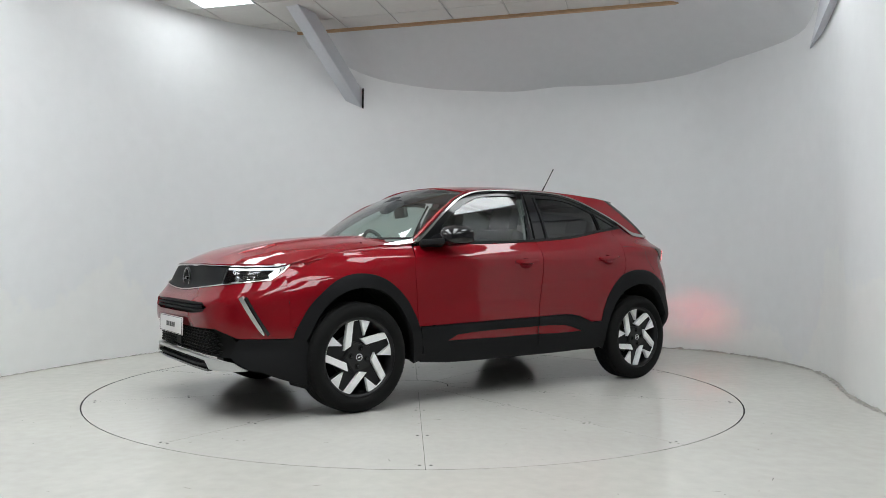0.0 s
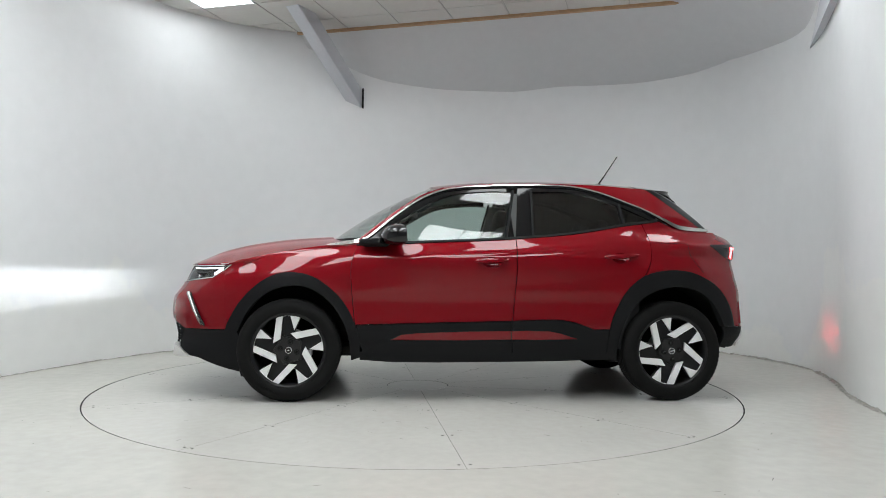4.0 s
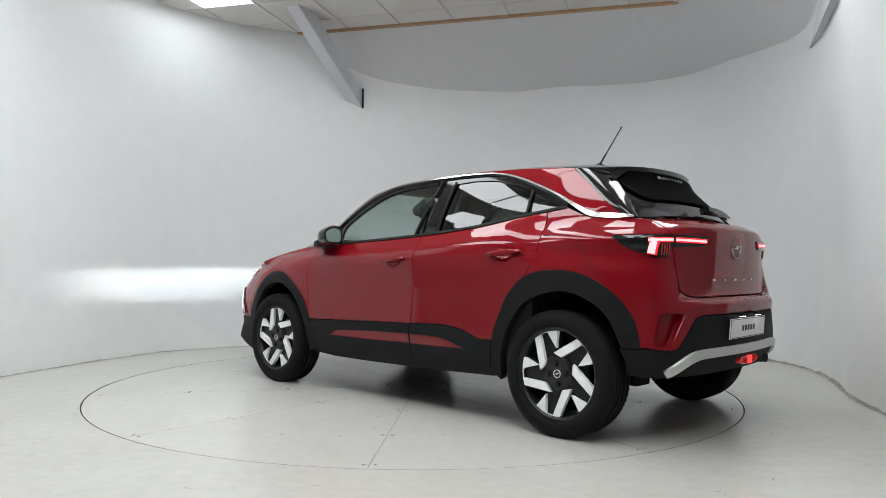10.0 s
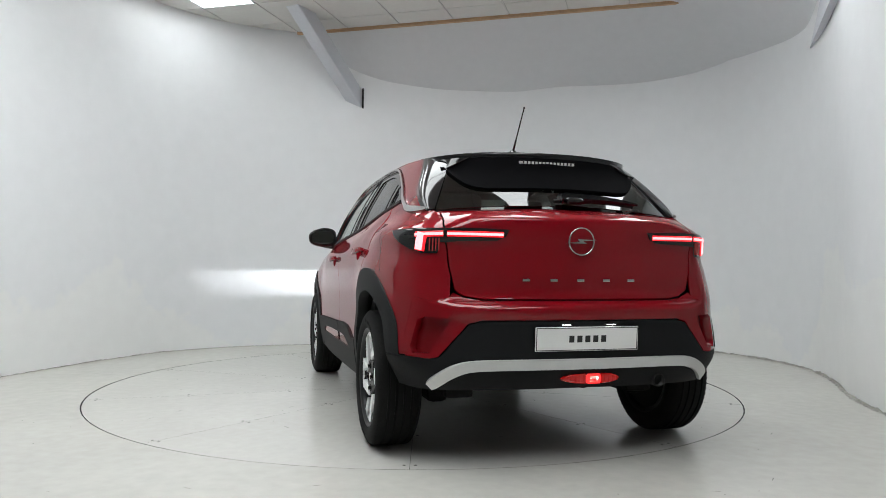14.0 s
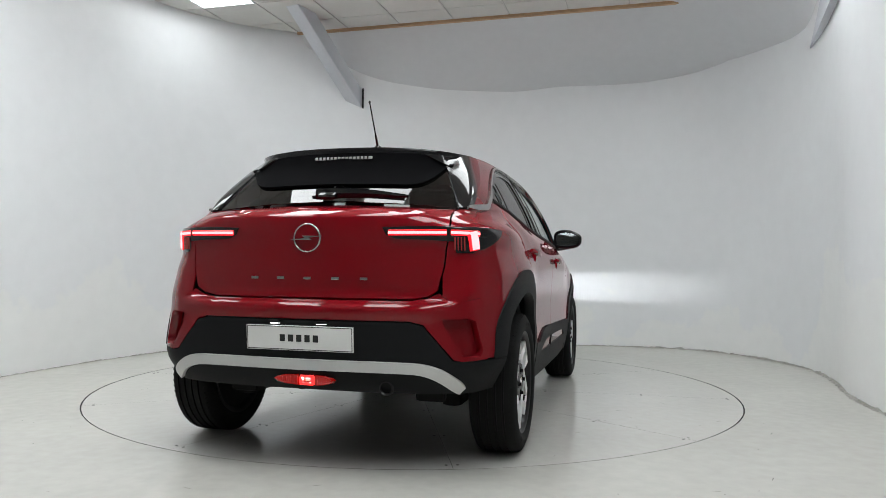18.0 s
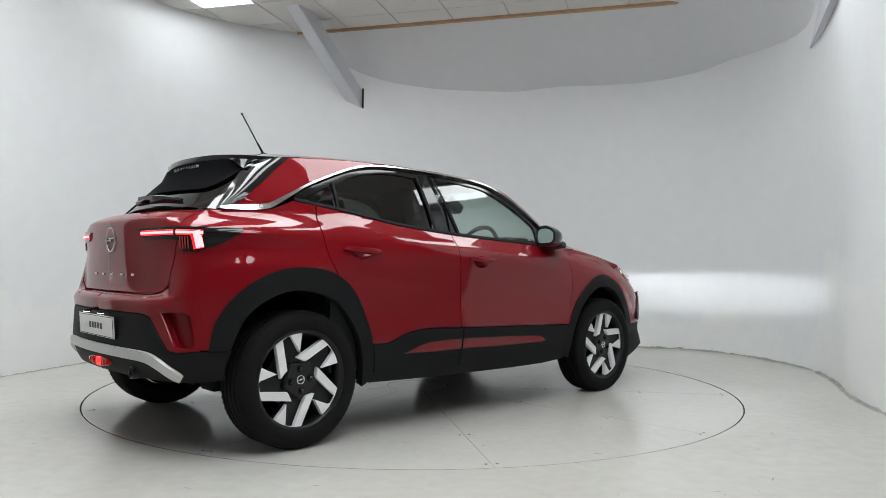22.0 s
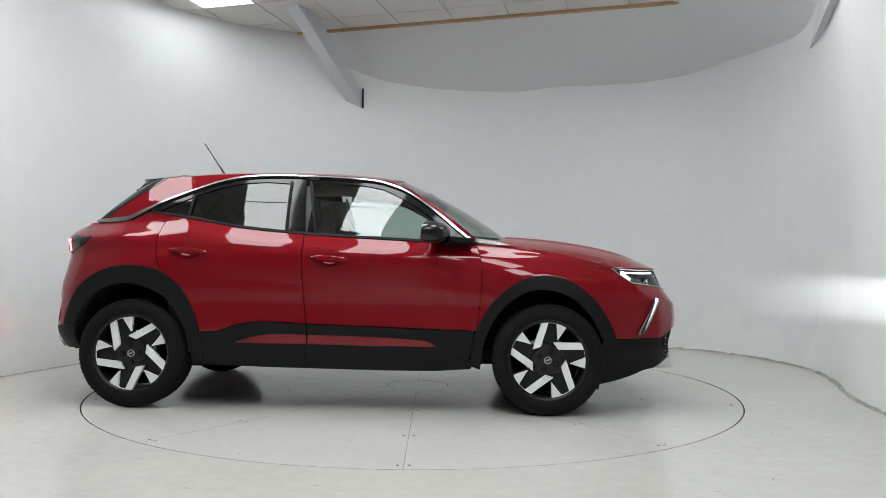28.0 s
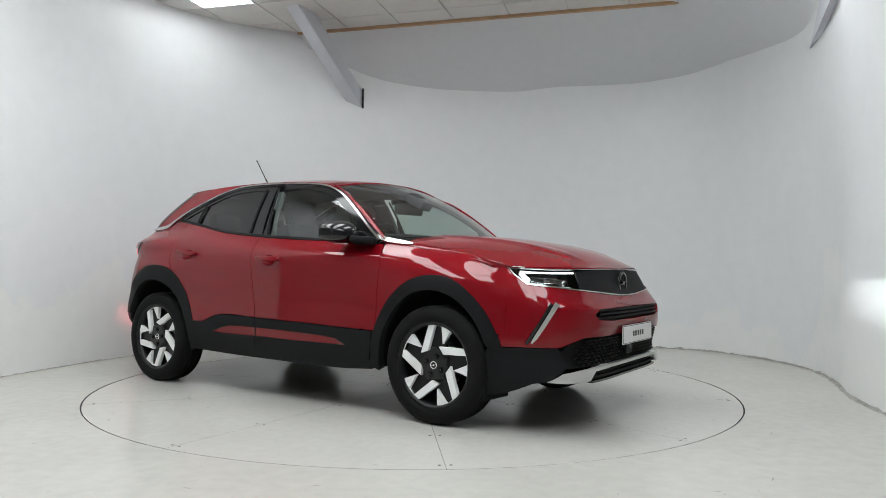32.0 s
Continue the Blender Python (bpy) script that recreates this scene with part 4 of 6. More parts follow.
        for o, a, b in ((door, (-0.150, 1.082), (-0.226, 1.43)), (rdoor, (-0.338, 1.102), (-0.350, 1.43)), (rdoor, (-0.985, 1.188), (-0.974, 1.338))):
            pts = [side(a[0] + (b[0] - a[0]) * k / 8, a[1] + (b[1] - a[1]) * k / 8) for k in range(9)]
            sweep("window_bar", pts, Vector((0, 1, 0.4)), flat_section(0.009, 0.004), CLAD, o, side=s)
        # rear pillar in body colour, black pillar beside the rear glass
        up = [(p.x, p.y + 0.011) for p in line if -1.55 < p.x < -0.62]
        loop = up + [(-0.66, 1.482), (-0.80, 1.479), (-0.95, 1.472), (-1.19, 1.457), (-1.30, 1.374), (-1.39, 1.300), (-1.48, 1.230), (-1.555, 1.176)]
        panel("rear_pillar", loop, side, PAINT, car, 0.05, 0.04, side=s, out=Vector((0, 1, 0.3)))
        panel("pillar_lining", loop, side, LINER, car, 0.10, 0.08, side=s, lift=-0.035, thick=0.010, out=Vector((0, 1, 0.3)), both=True)
        rim_a = smooth_line([side(x, z) for x, z in ((-1.196, 1.455), (-1.304, 1.371), (-1.394, 1.297), (-1.484, 1.227), (-1.560, 1.170))], 4)
        rim_c = smooth_line([side(x, z) for x, z in ((-1.262, 1.448), (-1.372, 1.378), (-1.462, 1.300), (-1.552, 1.222), (-1.628, 1.156))], 4)
        rim_b = smooth_line([glass_rear(k, 0.622 - 0.145 * k) + Vector((-0.004, 0, 0.006)) for k in (0.97, 0.72, 0.48, 0.24, -0.01)], 4)

        def corner(u, v):
            u = min(1.0, max(0.0, u)) * (len(rim_a) - 1)
            i = min(int(u), len(rim_a) - 2)
            a, b, c = (r[i].lerp(r[i + 1], u - i) for r in (rim_a, rim_b, rim_c))
            v = min(1.0, max(0.0, v))
            wa, wc, wb = (1 - v) ** 2, 4.4 * v * (1 - v), v * v
            return (a * wa + c * wc + b * wb) / (wa + wc + wb)
        panel("pillar_cover", [(0, 0), (0.5, 0), (1, 0), (1, 1), (0.5, 1), (0, 1)], corner, GLOSS, car, 0.06, 0.08, side=s, lift=0.003, out=Vector((-0.6, 1, 0.4)), label="gloss black pillar cover beside the rear window")
        # windscreen pillar
        edge_a = [side(x, z) for x, z in ((0.845, 1.052), (0.74, 1.132), (0.63, 1.218), (0.52, 1.301), (0.42, 1.370), (0.33, 1.410))]
        edge_b = [glass_front(a, y) for a, y in ((0.0, 0.715), (0.2, 0.695), (0.4, 0.672), (0.6, 0.648), (0.8, 0.622), (1.0, 0.595))]
        ea, eb = smooth_line(edge_a, 4), smooth_line(edge_b, 4)

        def pillar(u, v):
            u = min(1.0, max(0.0, u)) * (len(ea) - 1)
            i = min(int(u), len(ea) - 2)
            a = ea[i].lerp(ea[i + 1], u - i)
            b = eb[i].lerp(eb[i + 1], u - i)
            v = min(1.0, max(0.0, v))
            low = 1.0 - max(0.0, (u / (len(ea) - 1) - 0.75) / 0.25) ** 2
            return a.lerp(b, v) + Vector((0.3, 0.6, 0.7)) * (0.016 * math.sin(math.pi * v) * low)
        panel("windscreen_pillar", [(0, 0), (0.5, 0), (1, 0), (1, 1), (0.5, 1), (0, 1)], pillar, PAINT, car, 0.06, 0.2, side=s, out=Vector((0.4, 1, 0.6)))
        panel("pillar_lining", [(0, 0), (0.5, 0), (1, 0), (1, 1), (0.5, 1), (0, 1)], pillar, LINER, car, 0.06, 0.2, side=s, lift=-0.020, thick=0.012, out=Vector((0.4, 1, 0.6)), both=True)
        up_b = [(-0.16, 1.06), (-0.22, 1.43), (-0.36, 1.43), (-0.35, 1.06)]
        panel("pillar_lining", up_b, side, LINER, car, 0.10, 0.08, side=s, lift=-0.040, thick=0.030, out=Vector((0, 1, 0.3)), both=True)
        # sill, lower door cladding with its red inset
        up = [(0.838, 0.500), (0.63, 0.506), (0.30, 0.516), (-0.05, 0.526), (-0.179, 0.529)]
        loop = up + [(-0.181, 0.45), (-0.190, 0.316), (0.40, 0.310), (0.80, 0.322), (0.822, 0.40)]
        red = [(0.622, 0.404), (0.55, 0.440), (0.43, 0.452), (0.15, 0.462), (-0.176, 0.468), (-0.181, 0.410), (0.15, 0.404)]
        panel("door_cladding", loop, side, CLAD, door, 0.08, 0.03, side=s, lift=0.010, thick=0.015, holes=[red], out=Vector((0, 1, 0.2)), label="black grained door cladding")
        panel("door_inset", red, side, PAINT, door, 0.08, 0.03, side=s, lift=0.004, out=Vector((0, 1, 0.2)), label="red inset stripe")
        arch = [p for p in curved(REAR_OUT) if 0.312 < p[1] < 0.48]
        loop = [(-0.186, 0.530), (-0.39, 0.539), (-0.52, 0.537), (-0.62, 0.519), (-0.74, 0.474)] + [(x + 0.004, z) for x, z in arch[::-1]] + [(-0.60, 0.316), (-0.196, 0.316), (-0.187, 0.45)]
        red = [(-0.184, 0.468), (-0.30, 0.470), (-0.44, 0.466), (-0.52, 0.450), (-0.635, 0.414), (-0.40, 0.408), (-0.187, 0.410)]
        panel("door_cladding", loop, side, CLAD, rdoor, 0.08, 0.03, side=s, lift=0.010, thick=0.015, holes=[red], out=Vector((0, 1, 0.2)), label="black grained door cladding")
        panel("door_inset", red, side, PAINT, rdoor, 0.08, 0.03, side=s, lift=0.004, out=Vector((0, 1, 0.2)), label="red inset stripe")
        loop = [(0.82, 0.328), (0.40, 0.315), (-0.20, 0.323), (-0.845, 0.323), (-0.85, 0.275), (-0.40, 0.262), (0.30, 0.254), (0.60, 0.256), (0.82, 0.272)]
        panel("sill", loop, side, CLAD, car, 0.10, 0.03, side=s, lift=0.004, thick=0.10, out=Vector((0, 1, 0.1)), label="black grained plastic sill")
        # wheel arch trims
        for nm, o, i in (("rear_arch_trim", REAR_OUT, REAR_IN), ("front_arch_trim", FRONT_OUT, FRONT_IN)):
            panel(nm, curved(o) + curved(i)[::-1], side, CLAD, car, 0.05, 0.05, side=s, lift=0.007, thick=0.05, out=Vector((0, 1, 0.1)), label="black grained plastic wheel arch trim")
        # wheel arch liners
        for cx, nm in ((1.27, "wheel_well"), (-1.28, "wheel_well")):
            verts, faces = [], []
            k = 20
            for i in range(k + 1):
                a = math.pi * (1.0 * i / k)
                for r, y in ((0.458, 0.840), (0.458, 0.60), (0.458, 0.46)):
                    x, z = cx + r * math.cos(a), 0.335 + r * math.sin(a)
                    verts.append((x, s * min(y, skin_y(x, z) - 0.035), z))
            for i in range(k):
                for q in range(2):
                    a = i * 3 + q
                    faces.append((a, a + 1, a + 4, a + 3))
            faces.append(tuple(i * 3 + 2 for i in range(k + 1)))
            mesh_object(nm, verts, faces, MATTE, car, smooth=False)
        # door handles
        for o, x0, x1, z0, z1, cup, xm, zm in ((door, -0.150, 0.062, 0.938, 0.928, cupF, -0.044, 0.919), (rdoor, -1.040, -0.812, 0.980, 0.964, cupR, -0.926, 0.958)):
            pts, ups = [], []
            for k in range(17):
                t = k / 16
                x, z = x0 + (x1 - x0) * t, z0 + (z1 - z0) * t
                pts.append(side(x, z) + Vector((0, 0.010 + 0.016 * math.sin(math.pi * t) ** 0.6, 0)))
                ups.append(Vector((0, 1, 0.2)))
            sweep("door_handle", pts, ups, [(-1, 0), (-0.85, 0.009), (0.0, 0.013), (0.85, 0.009), (1, 0), (0.8, -0.010), (-0.8, -0.010)], PAINT, o, scale=curve1([(0, 0.007), (0.12, 0.013), (0.5, 0.018), (0.88, 0.015), (1, 0.008)]), side=s, label="red pull handle")

            def bowl(x, z, xm=xm, zm=zm):
                d = max(0.0, 1 - ((x - xm) / 0.062) ** 2 - ((z - zm) / 0.036) ** 2)
                return side(x, z) - Vector((0, 0.034 * d ** 0.6, 0))
            panel("handle_cup", cup, bowl, PAINT, o, 0.010, 0.007, side=s, thick=0.003, out=Vector((0, 1, 0)))
        # door mirror
        build_mirror(car, s)


def build_mirror(car, s):
    """A wedge-shaped shell, open at the back, where the glass sits."""
    rows = [(0.000, 0.090, 0.056, 0.0), (0.004, 0.104, 0.070, 0.0), (0.030, 0.106, 0.073, -0.001), (0.060, 0.101, 0.070, -0.003), (0.090, 0.089, 0.061, -0.006), (0.115, 0.069, 0.047, -0.011), (0.132, 0.042, 0.030, -0.016), (0.140, 0.014, 0.012, -0.019)]
    n = 32

    def at(d, hy, hz, dz, k):
        a = 2 * math.pi * k / n
        y = math.copysign(abs(math.cos(a)) ** 0.62, math.cos(a)) * hy
        z = math.copysign(abs(math.sin(a)) ** 0.66, math.sin(a)) * hz
        z *= 1.0 - 3.6 * max(0.0, y) if z > 0 else 1.0 - 1.6 * max(0.0, y)
        return Vector((0.545 + d - 0.28 * y, s * (0.898 + y), 1.098 + z + dz))
    bm = bmesh.new()
    ring = [[bm.verts.new(at(*r, k)) for k in range(n)] for r in rows]
    for p, q in zip(ring, ring[1:]):
        for k in range(n):
            bm.faces.new((p[k], p[(k + 1) % n], q[(k + 1) % n], q[k]))
    bm.faces.new(ring[-1])
    inner = [bm.verts.new(at(0.014, 0.088, 0.054, 0.0, k)) for k in range(n)]
    for k in range(n):
        bm.faces.new((ring[0][k], ring[0][(k + 1) % n], inner[(k + 1) % n], inner[k]))
    bm.faces.new(inner)
    m = part("door_mirror", bm, GLOSS, car, "gloss black door mirror", smooth=True)
    bm = bmesh.new()
    lo = [bm.verts.new(at(0.012, 0.087, 0.053, 0.0, k)) for k in range(n)]
    hi = [bm.verts.new(at(0.004, 0.084, 0.050, 0.0, k)) for k in range(n)]
    bm.faces.new(hi)
    for k in range(n):
        bm.faces.new((lo[k], lo[(k + 1) % n], hi[(k + 1) % n], hi[k]))
    part("mirror_glass", bm, MIRROR, m, "rounded mirror glass")
    bm = box_bm((0.16, 0.14, 0.040), pose(0.735, s * 0.825, 1.042, s * 8, 4, s * -25), 0.014)
    part("mirror_foot", bm, CLAD, m, "matt black mirror foot", smooth=True)


def build_top(car):
    # bonnet
    half = [(float(x), hood_rim_y(x) - 0.004) for x in np.linspace(0.99, 2.02, 26)]
    back = [(1.10 - 0.20 * (y / 0.74) ** 2, y) for y in np.linspace(-0.60, 0.60, 9)]
    loop = [(x, y) for x, y in half] + [(2.036, 0.14), (2.040, 0.0), (2.036, -0.14)] + [(x, -y) for x, y in half[::-1]] + [(float(x), float(y)) for x, y in back]
    hood = panel("bonnet", loop, hood_surface, PAINT, car, 0.06, 0.045, out=Vector((0, 0, 1)), label="long red bonnet with two soft ridges")
    # scuttle under the windscreen
    loop = [(1.12 - 0.20 * (y / 0.74) ** 2, float(y)) for y in np.linspace(-0.72, 0.72, 15)] + [(0.80, 0.74), (0.80, -0.74)]
    panel("scuttle", loop, lambda x, y: Vector((x, y, 1.058 - 0.02 * (y / 0.7) ** 2)), CLAD, car, 0.1, 0.1, out=Vector((0, 0, 1)))
    # windscreen
    loop = [(0.0, float(y)) for y in np.linspace(-0.712, 0.712, 17)] + [(a, y) for a, y in ((0.2, 0.692), (0.4, 0.669), (0.6, 0.645), (0.8, 0.619), (1.0, 0.592))] + [(1.0, float(y)) for y in np.linspace(0.5, -0.5, 9)] + [(a, -y) for a, y in ((1.0, 0.592), (0.8, 0.619), (0.6, 0.645), (0.4, 0.669), (0.2, 0.692))]
    panel("windscreen", loop, glass_front, SCREEN, car, 0.08, 0.1, thick=0.005, out=Vector((1, 0, 1)), label="clear greenish windscreen")
    pts = [glass_front(-0.0, y) + Vector((0.004, 0, 0.003)) for y in np.linspace(-0.71, 0.71, 20)]
    sweep("windscreen_seal", pts, Vector((0.5, 0, 1)), flat_section(0.016, 0.004), CLAD, car)
    # roof
    loop = [(float(x), 1.0) for x in np.linspace(0.30, -1.10, 24)] + [(-1.12, 0.8), (-1.16, 0.4), (-1.17, 0.0), (-1.16, -0.4), (-1.12, -0.8)] + [(float(x), -1.0) for x in np.linspace(-1.10, 0.30, 24)] + [(0.318, -0.8), (0.335, -0.4), (0.340, 0.0), (0.335, 0.4), (0.318, 0.8)]
    panel("roof", loop, roof_surface, PAINT, car, 0.06, 0.08, out=Vector((0, 0, 1)), label="red roof panel")
    loop = [(float(x), 0.96) for x in np.linspace(0.28, -1.2, 12)] + [(float(x), -0.96) for x in np.linspace(-1.2, 0.28, 12)]
    panel("roof_lining", loop, lambda x, s: roof_surface(x, s) - Vector((0, 0, 0.035)), LINER, car, 0.15, 0.2, out=Vector((0, 0, -1)))
    # spoiler
    edge = [(-1.20, 0.992), (-1.26, 0.975), (-1.32, 0.935), (-1.37, 0.875), (-1.41, 0.79), (-1.435, 0.69), (-1.468, 0.45), (-1.490, 0.20)]
    loop = [(-1.125, 0.992)] + edge + [(-1.496, 0.0)] + [(x, -v) for x, v in edge[::-1]] + [(-1.125, -0.992), (-1.165, -0.4), (-1.175, 0.0), (-1.165, 0.4)]
    sp = panel("spoiler", loop, lambda x, v: roof_surface(x, v) + Vector((0, 0, 0.004)), GLOSS, car, 0.05, 0.10, thick=0.026, out=Vector((0, 0, 1)), both=True, label="gloss black roof spoiler")
    # dark underside down to the glass, and its two cheeks
    low_a = curve1([(0.0, 0.33), (0.34, 0.34), (0.40, 0.37), (0.45, 0.46), (0.49, 0.62), (0.52, 0.80)])
    tip_x = curve1([(0.0, -1.494), (0.20, -1.488), (0.45, -1.466), (0.69, -1.433), (0.79, -1.408), (0.875, -1.368), (0.935, -1.32)])
    under = [(float(v), 0.0) for v in np.linspace(-0.91, 0.91, 25)] + [(float(v), 1.0) for v in np.linspace(0.91, -0.91, 25)]

    def below(v, w):
        a = roof_surface(tip_x(abs(v)), v) + Vector((0.004, 0, -0.020))
        y = a.y * 1.04
        w = min(1.0, max(0.0, w))
        return a.lerp(glass_rear(low_a(abs(y)), y) + Vector((-0.008, 0, 0.010)), w) + Vector((0.020 * math.sin(math.pi * w), 0, 0))
    panel("spoiler_underside", under, below, VOID, sp, 0.08, 0.2, out=Vector((-1, 0, 0)), label="dark underside of the spoiler")
    for t in (1, -1):
        up = smooth_line([roof_surface(x, v) + Vector((0, 0, -0.016)) for x, v in [(-1.20, 0.985)] + edge[1:6]], 3)
        lo = smooth_line([glass_rear(k, 0.640 - 0.155 * k) + Vector((-0.006, 0, 0.010)) for k in (1.0, 0.97, 0.93, 0.89, 0.85, 0.80)], 3)

        def cheek(u, v, up=up, lo=lo):
            u = min(1.0, max(0.0, u)) * (len(up) - 1)
            i = min(int(u), len(up) - 2)
            return up[i].lerp(up[i + 1], u - i).lerp(lo[i].lerp(lo[i + 1], u - i), min(1.0, max(0.0, v)))
        panel("spoiler_cheek", [(0, 0), (0.5, 0), (1, 0), (1, 1), (0.5, 1), (0, 1)], cheek, SATIN, sp, 0.1, 0.25, side=t, out=Vector((-0.5, 1, 0)), label="gloss black spoiler cheek")
    part("brake_lamp", box_bm((0.02, 0.30, 0.014), pose(-1.490, 0, 1.420), 0.003), SILVER, sp, "narrow clear high-level brake lamp")
    for k in range(14):
        part("brake_lamp_rib", box_bm((0.004, 0.006, 0.012), pose(-1.5015, -0.13 + 0.02 * k, 1.420)), CLAD, sp)
    # rear window
    loop = [(0.0, float(y)) for y in np.linspace(-0.625, 0.625, 13)] + [(0.5, 0.56), (1.0, 0.485)] + [(1.0, float(y)) for y in np.linspace(0.4, -0.4, 7)] + [(1.0, -0.485), (0.5, -0.56)]
    panel("rear_window", loop, glass_rear, TINT, car, 0.1, 0.1, thick=0.005, out=Vector((-1, 0, 1)), label="dark tinted rear window")
    # rear wiper
    piv = glass_rear(0.05, -0.03)
    w = part("rear_wiper", box_bm((0.06, 0.09, 0.030), Matrix.Translation(piv + Vector((-0.050, 0, 0.016))) @ pose(0, 0, 0, 0, -30, 0), 0.014), SATIN, car, "black rear wiper", smooth=True)
    pts = [glass_rear(0.05 + 0.02 * math.sin(math.pi * t) - 0.02 * t, 0.03 - 0.43 * t) + Vector((-0.034, 0, 0.026)) for t in np.linspace(0, 1, 12)]
    sweep("wiper_arm", pts, Vector((-0.6, 0, 1)), [(-1, -0.6), (-0.8, 0.5), (0.3, 0.9), (0.9, 0.3), (1, -0.6)], SATIN, w, scale=curve1([(0, 0.030), (0.25, 0.028), (0.6, 0.020), (1, 0.008)]), round_scale=True)
    pts = [glass_rear(0.015 + 0.02 * math.sin(math.pi * t), 0.06 - 0.44 * t) + Vector((-0.012, 0, 0.012)) for t in np.linspace(0, 1, 8)]
    sweep("wiper_blade", pts, Vector((-0.6, 0, 1)), flat_section(0.006, 0.014), RUBBER, w)
    # aerial
    base = Vector((-1.00, 0, roof_mid(-1.0)))
    tip = Vector((-1.168, -0.006, 1.775))
    a = sweep("aerial", [base + Vector((0.06, 0, -0.004)), base + Vector((0.02, 0, 0.010)), base + Vector((-0.02, 0, 0.022)), base + Vector((-0.05, 0, 0.002))], Vector((0, 0, 1)), ring_section(0.020, 10), GLOSS, car, label="thin black rod aerial")
    sweep("aerial_rod", [base + Vector((-0.005, 0, 0.01)), base.lerp(tip, 0.35), base.lerp(tip, 0.36), tip], Vector((0, 1, 0)), ring_section(1.0, 8), GLOSS, a, scale=curve1([(0, 0.0075), (0.33, 0.006), (0.67, 0.0042), (1, 0.0036)]), round_scale=True)
    sweep("aerial_tip", [base.lerp(tip, 0.975), base.lerp(tip, 0.985), base.lerp(tip, 1.0), base.lerp(tip, 1.012)], Vector((0, 1, 0)), ring_section(1.0, 8), GLOSS, a, scale=curve1([(0, 0.004), (0.33, 0.0062), (0.67, 0.0062), (1, 0.003)]), round_scale=True)


def build_front(car):
    # bumper skin
    slot = fy((0.36, 0.600), (0.50, 0.612), (0.53, 0.640), (0.48, 0.668), (0.25, 0.672), (0.0, 0.672), (-0.25, 0.672), (-0.48, 0.668), (-0.53, 0.640), (-0.50, 0.612), (-0.36, 0.600), (0.0, 0.598))
    half = fy((0.0, 0.520)) + dense(fy((0.02, 0.520), (0.60, 0.520), (0.66, 0.495), (0.70, 0.470)), 2.0) + dense(fy((0.71, 0.466)) + fx((1.7085, 0.466)), 2.0) + fx((1.690, 0.466), (1.674, 0.528), *[(1.7173 - 0.0090 * ((0.852 - z) / 0.32) ** 1.5, z) for z in (0.532, 0.57, 0.61, 0.65, 0.69, 0.73, 0.77, 0.81, 0.850)], (1.80, 0.798)) + dense(fy((0.70, 0.790), (0.60, 0.772), (0.45, 0.756), (0.30, 0.744), (0.15, 0.733), (0.02, 0.728)), 2.0) + fy((0.0, 0.728))
    loop = whole(half)[:-1]
    seen = []
    for p in loop:
        if not seen or (Vector(p) - Vector(seen[-1])).length > 1e-4:
            seen.append(p)
    wrap_panel("front_bumper", seen, PAINT, car, 3.0, 0.025, holes=[slot], thick=0.03, label="red front bumper skin")
    # dark panel between the lamps
    half = dense(fy((0.0, 0.734), (0.15, 0.739), (0.30, 0.750), (0.45, 0.762), (0.528, 0.771)), 2.0) + dense(fy((0.494, 0.874), (0.30, 0.880), (0.0, 0.882)), 2.0)
    seen = [p for i, p in enumerate(whole(half)) if i == 0 or (Vector(p) - Vector(whole(half)[i - 1])).length > 1e-4]
    wrap_panel("grille_panel", seen, CLAD, car, 3.0, 0.03, lift=-0.006, label="dark closed grille panel between the lamps")
    # bright line beneath
    run = dense(fy((0.0, 0.731), (0.15, 0.736), (0.30, 0.747), (0.45, 0.759), (0.60, 0.775), (0.70, 0.793)) + fx((1.80, 0.801), (1.722, 0.851), (1.685, 0.884)), 1.5)
    run = [(-q, z) for q, z in run[::-1]] + run[1:]
    pts = [wrap(q, z) for q, z in run]
    ups = [surface_normal(wrap, q, z) for q, z in run]
    ups = [u if u.dot(p) > 0 else -u for u, p in zip(ups, pts)]
    sweep("grille_trim", pts, ups, flat_section(0.0042, 0.005), CHROME, car, label="thin chrome line round the grille panel")
    run = dense(fy((0.0, 0.8865), (0.30, 0.884), (0.498, 0.8795), (0.60, 0.878), (0.70, 0.884)) + fx((1.76, 0.8915), (1.70, 0.8935)), 1.5)
    run = [(-q, z) for q, z in run[::-1]] + run[1:]
    pts = [wrap(q, z) for q, z in run]
    ups = [surface_normal(wrap, q, z) for q, z in run]
    ups = [u if u.dot(p) > 0 else -u for u, p in zip(ups, pts)]
    sweep("grille_trim", pts, ups, flat_section(0.0028, 0.004), CHROME, car)
    # badge
    c = wrap(0, 0.803)
    v, f = lathe([(0.052, 0.0), (0.054, 0.010), (0.066, 0.010), (0.068, 0.0)], 40)
    b = mesh_object("badge", v, f, GLOSS, car, smooth=True, label="round dark badge")
    b.matrix_basis = pose(c.x - 0.004, 0, c.z, 0, 0, 90) @ pose(0, 0, 0, 180, 0, 0)
    part("badge_bar", bolt_bm(0.062, 0.014), GLOSS, b)
    # slot grille
    for z in (0.618, 0.640, 0.660):
        w = 0.47 if z > 0.63 else 0.50
        pts = [wrap(q, z) - Vector((0.022, 0, 0)) for q, zz in dense(fy((-w, z), (w, z)), 3.0)]
        sweep("grille_bar", pts, Vector((1, 0, 0)), [(-0.006, -0.012), (-0.006, 0.012), (0.006, 0.012), (0.006, -0.012)], CLAD, car)
    loop = fy((0.56, 0.590), (0.56, 0.680), (0.0, 0.682), (-0.56, 0.680), (-0.56, 0.590), (0.0, 0.588))
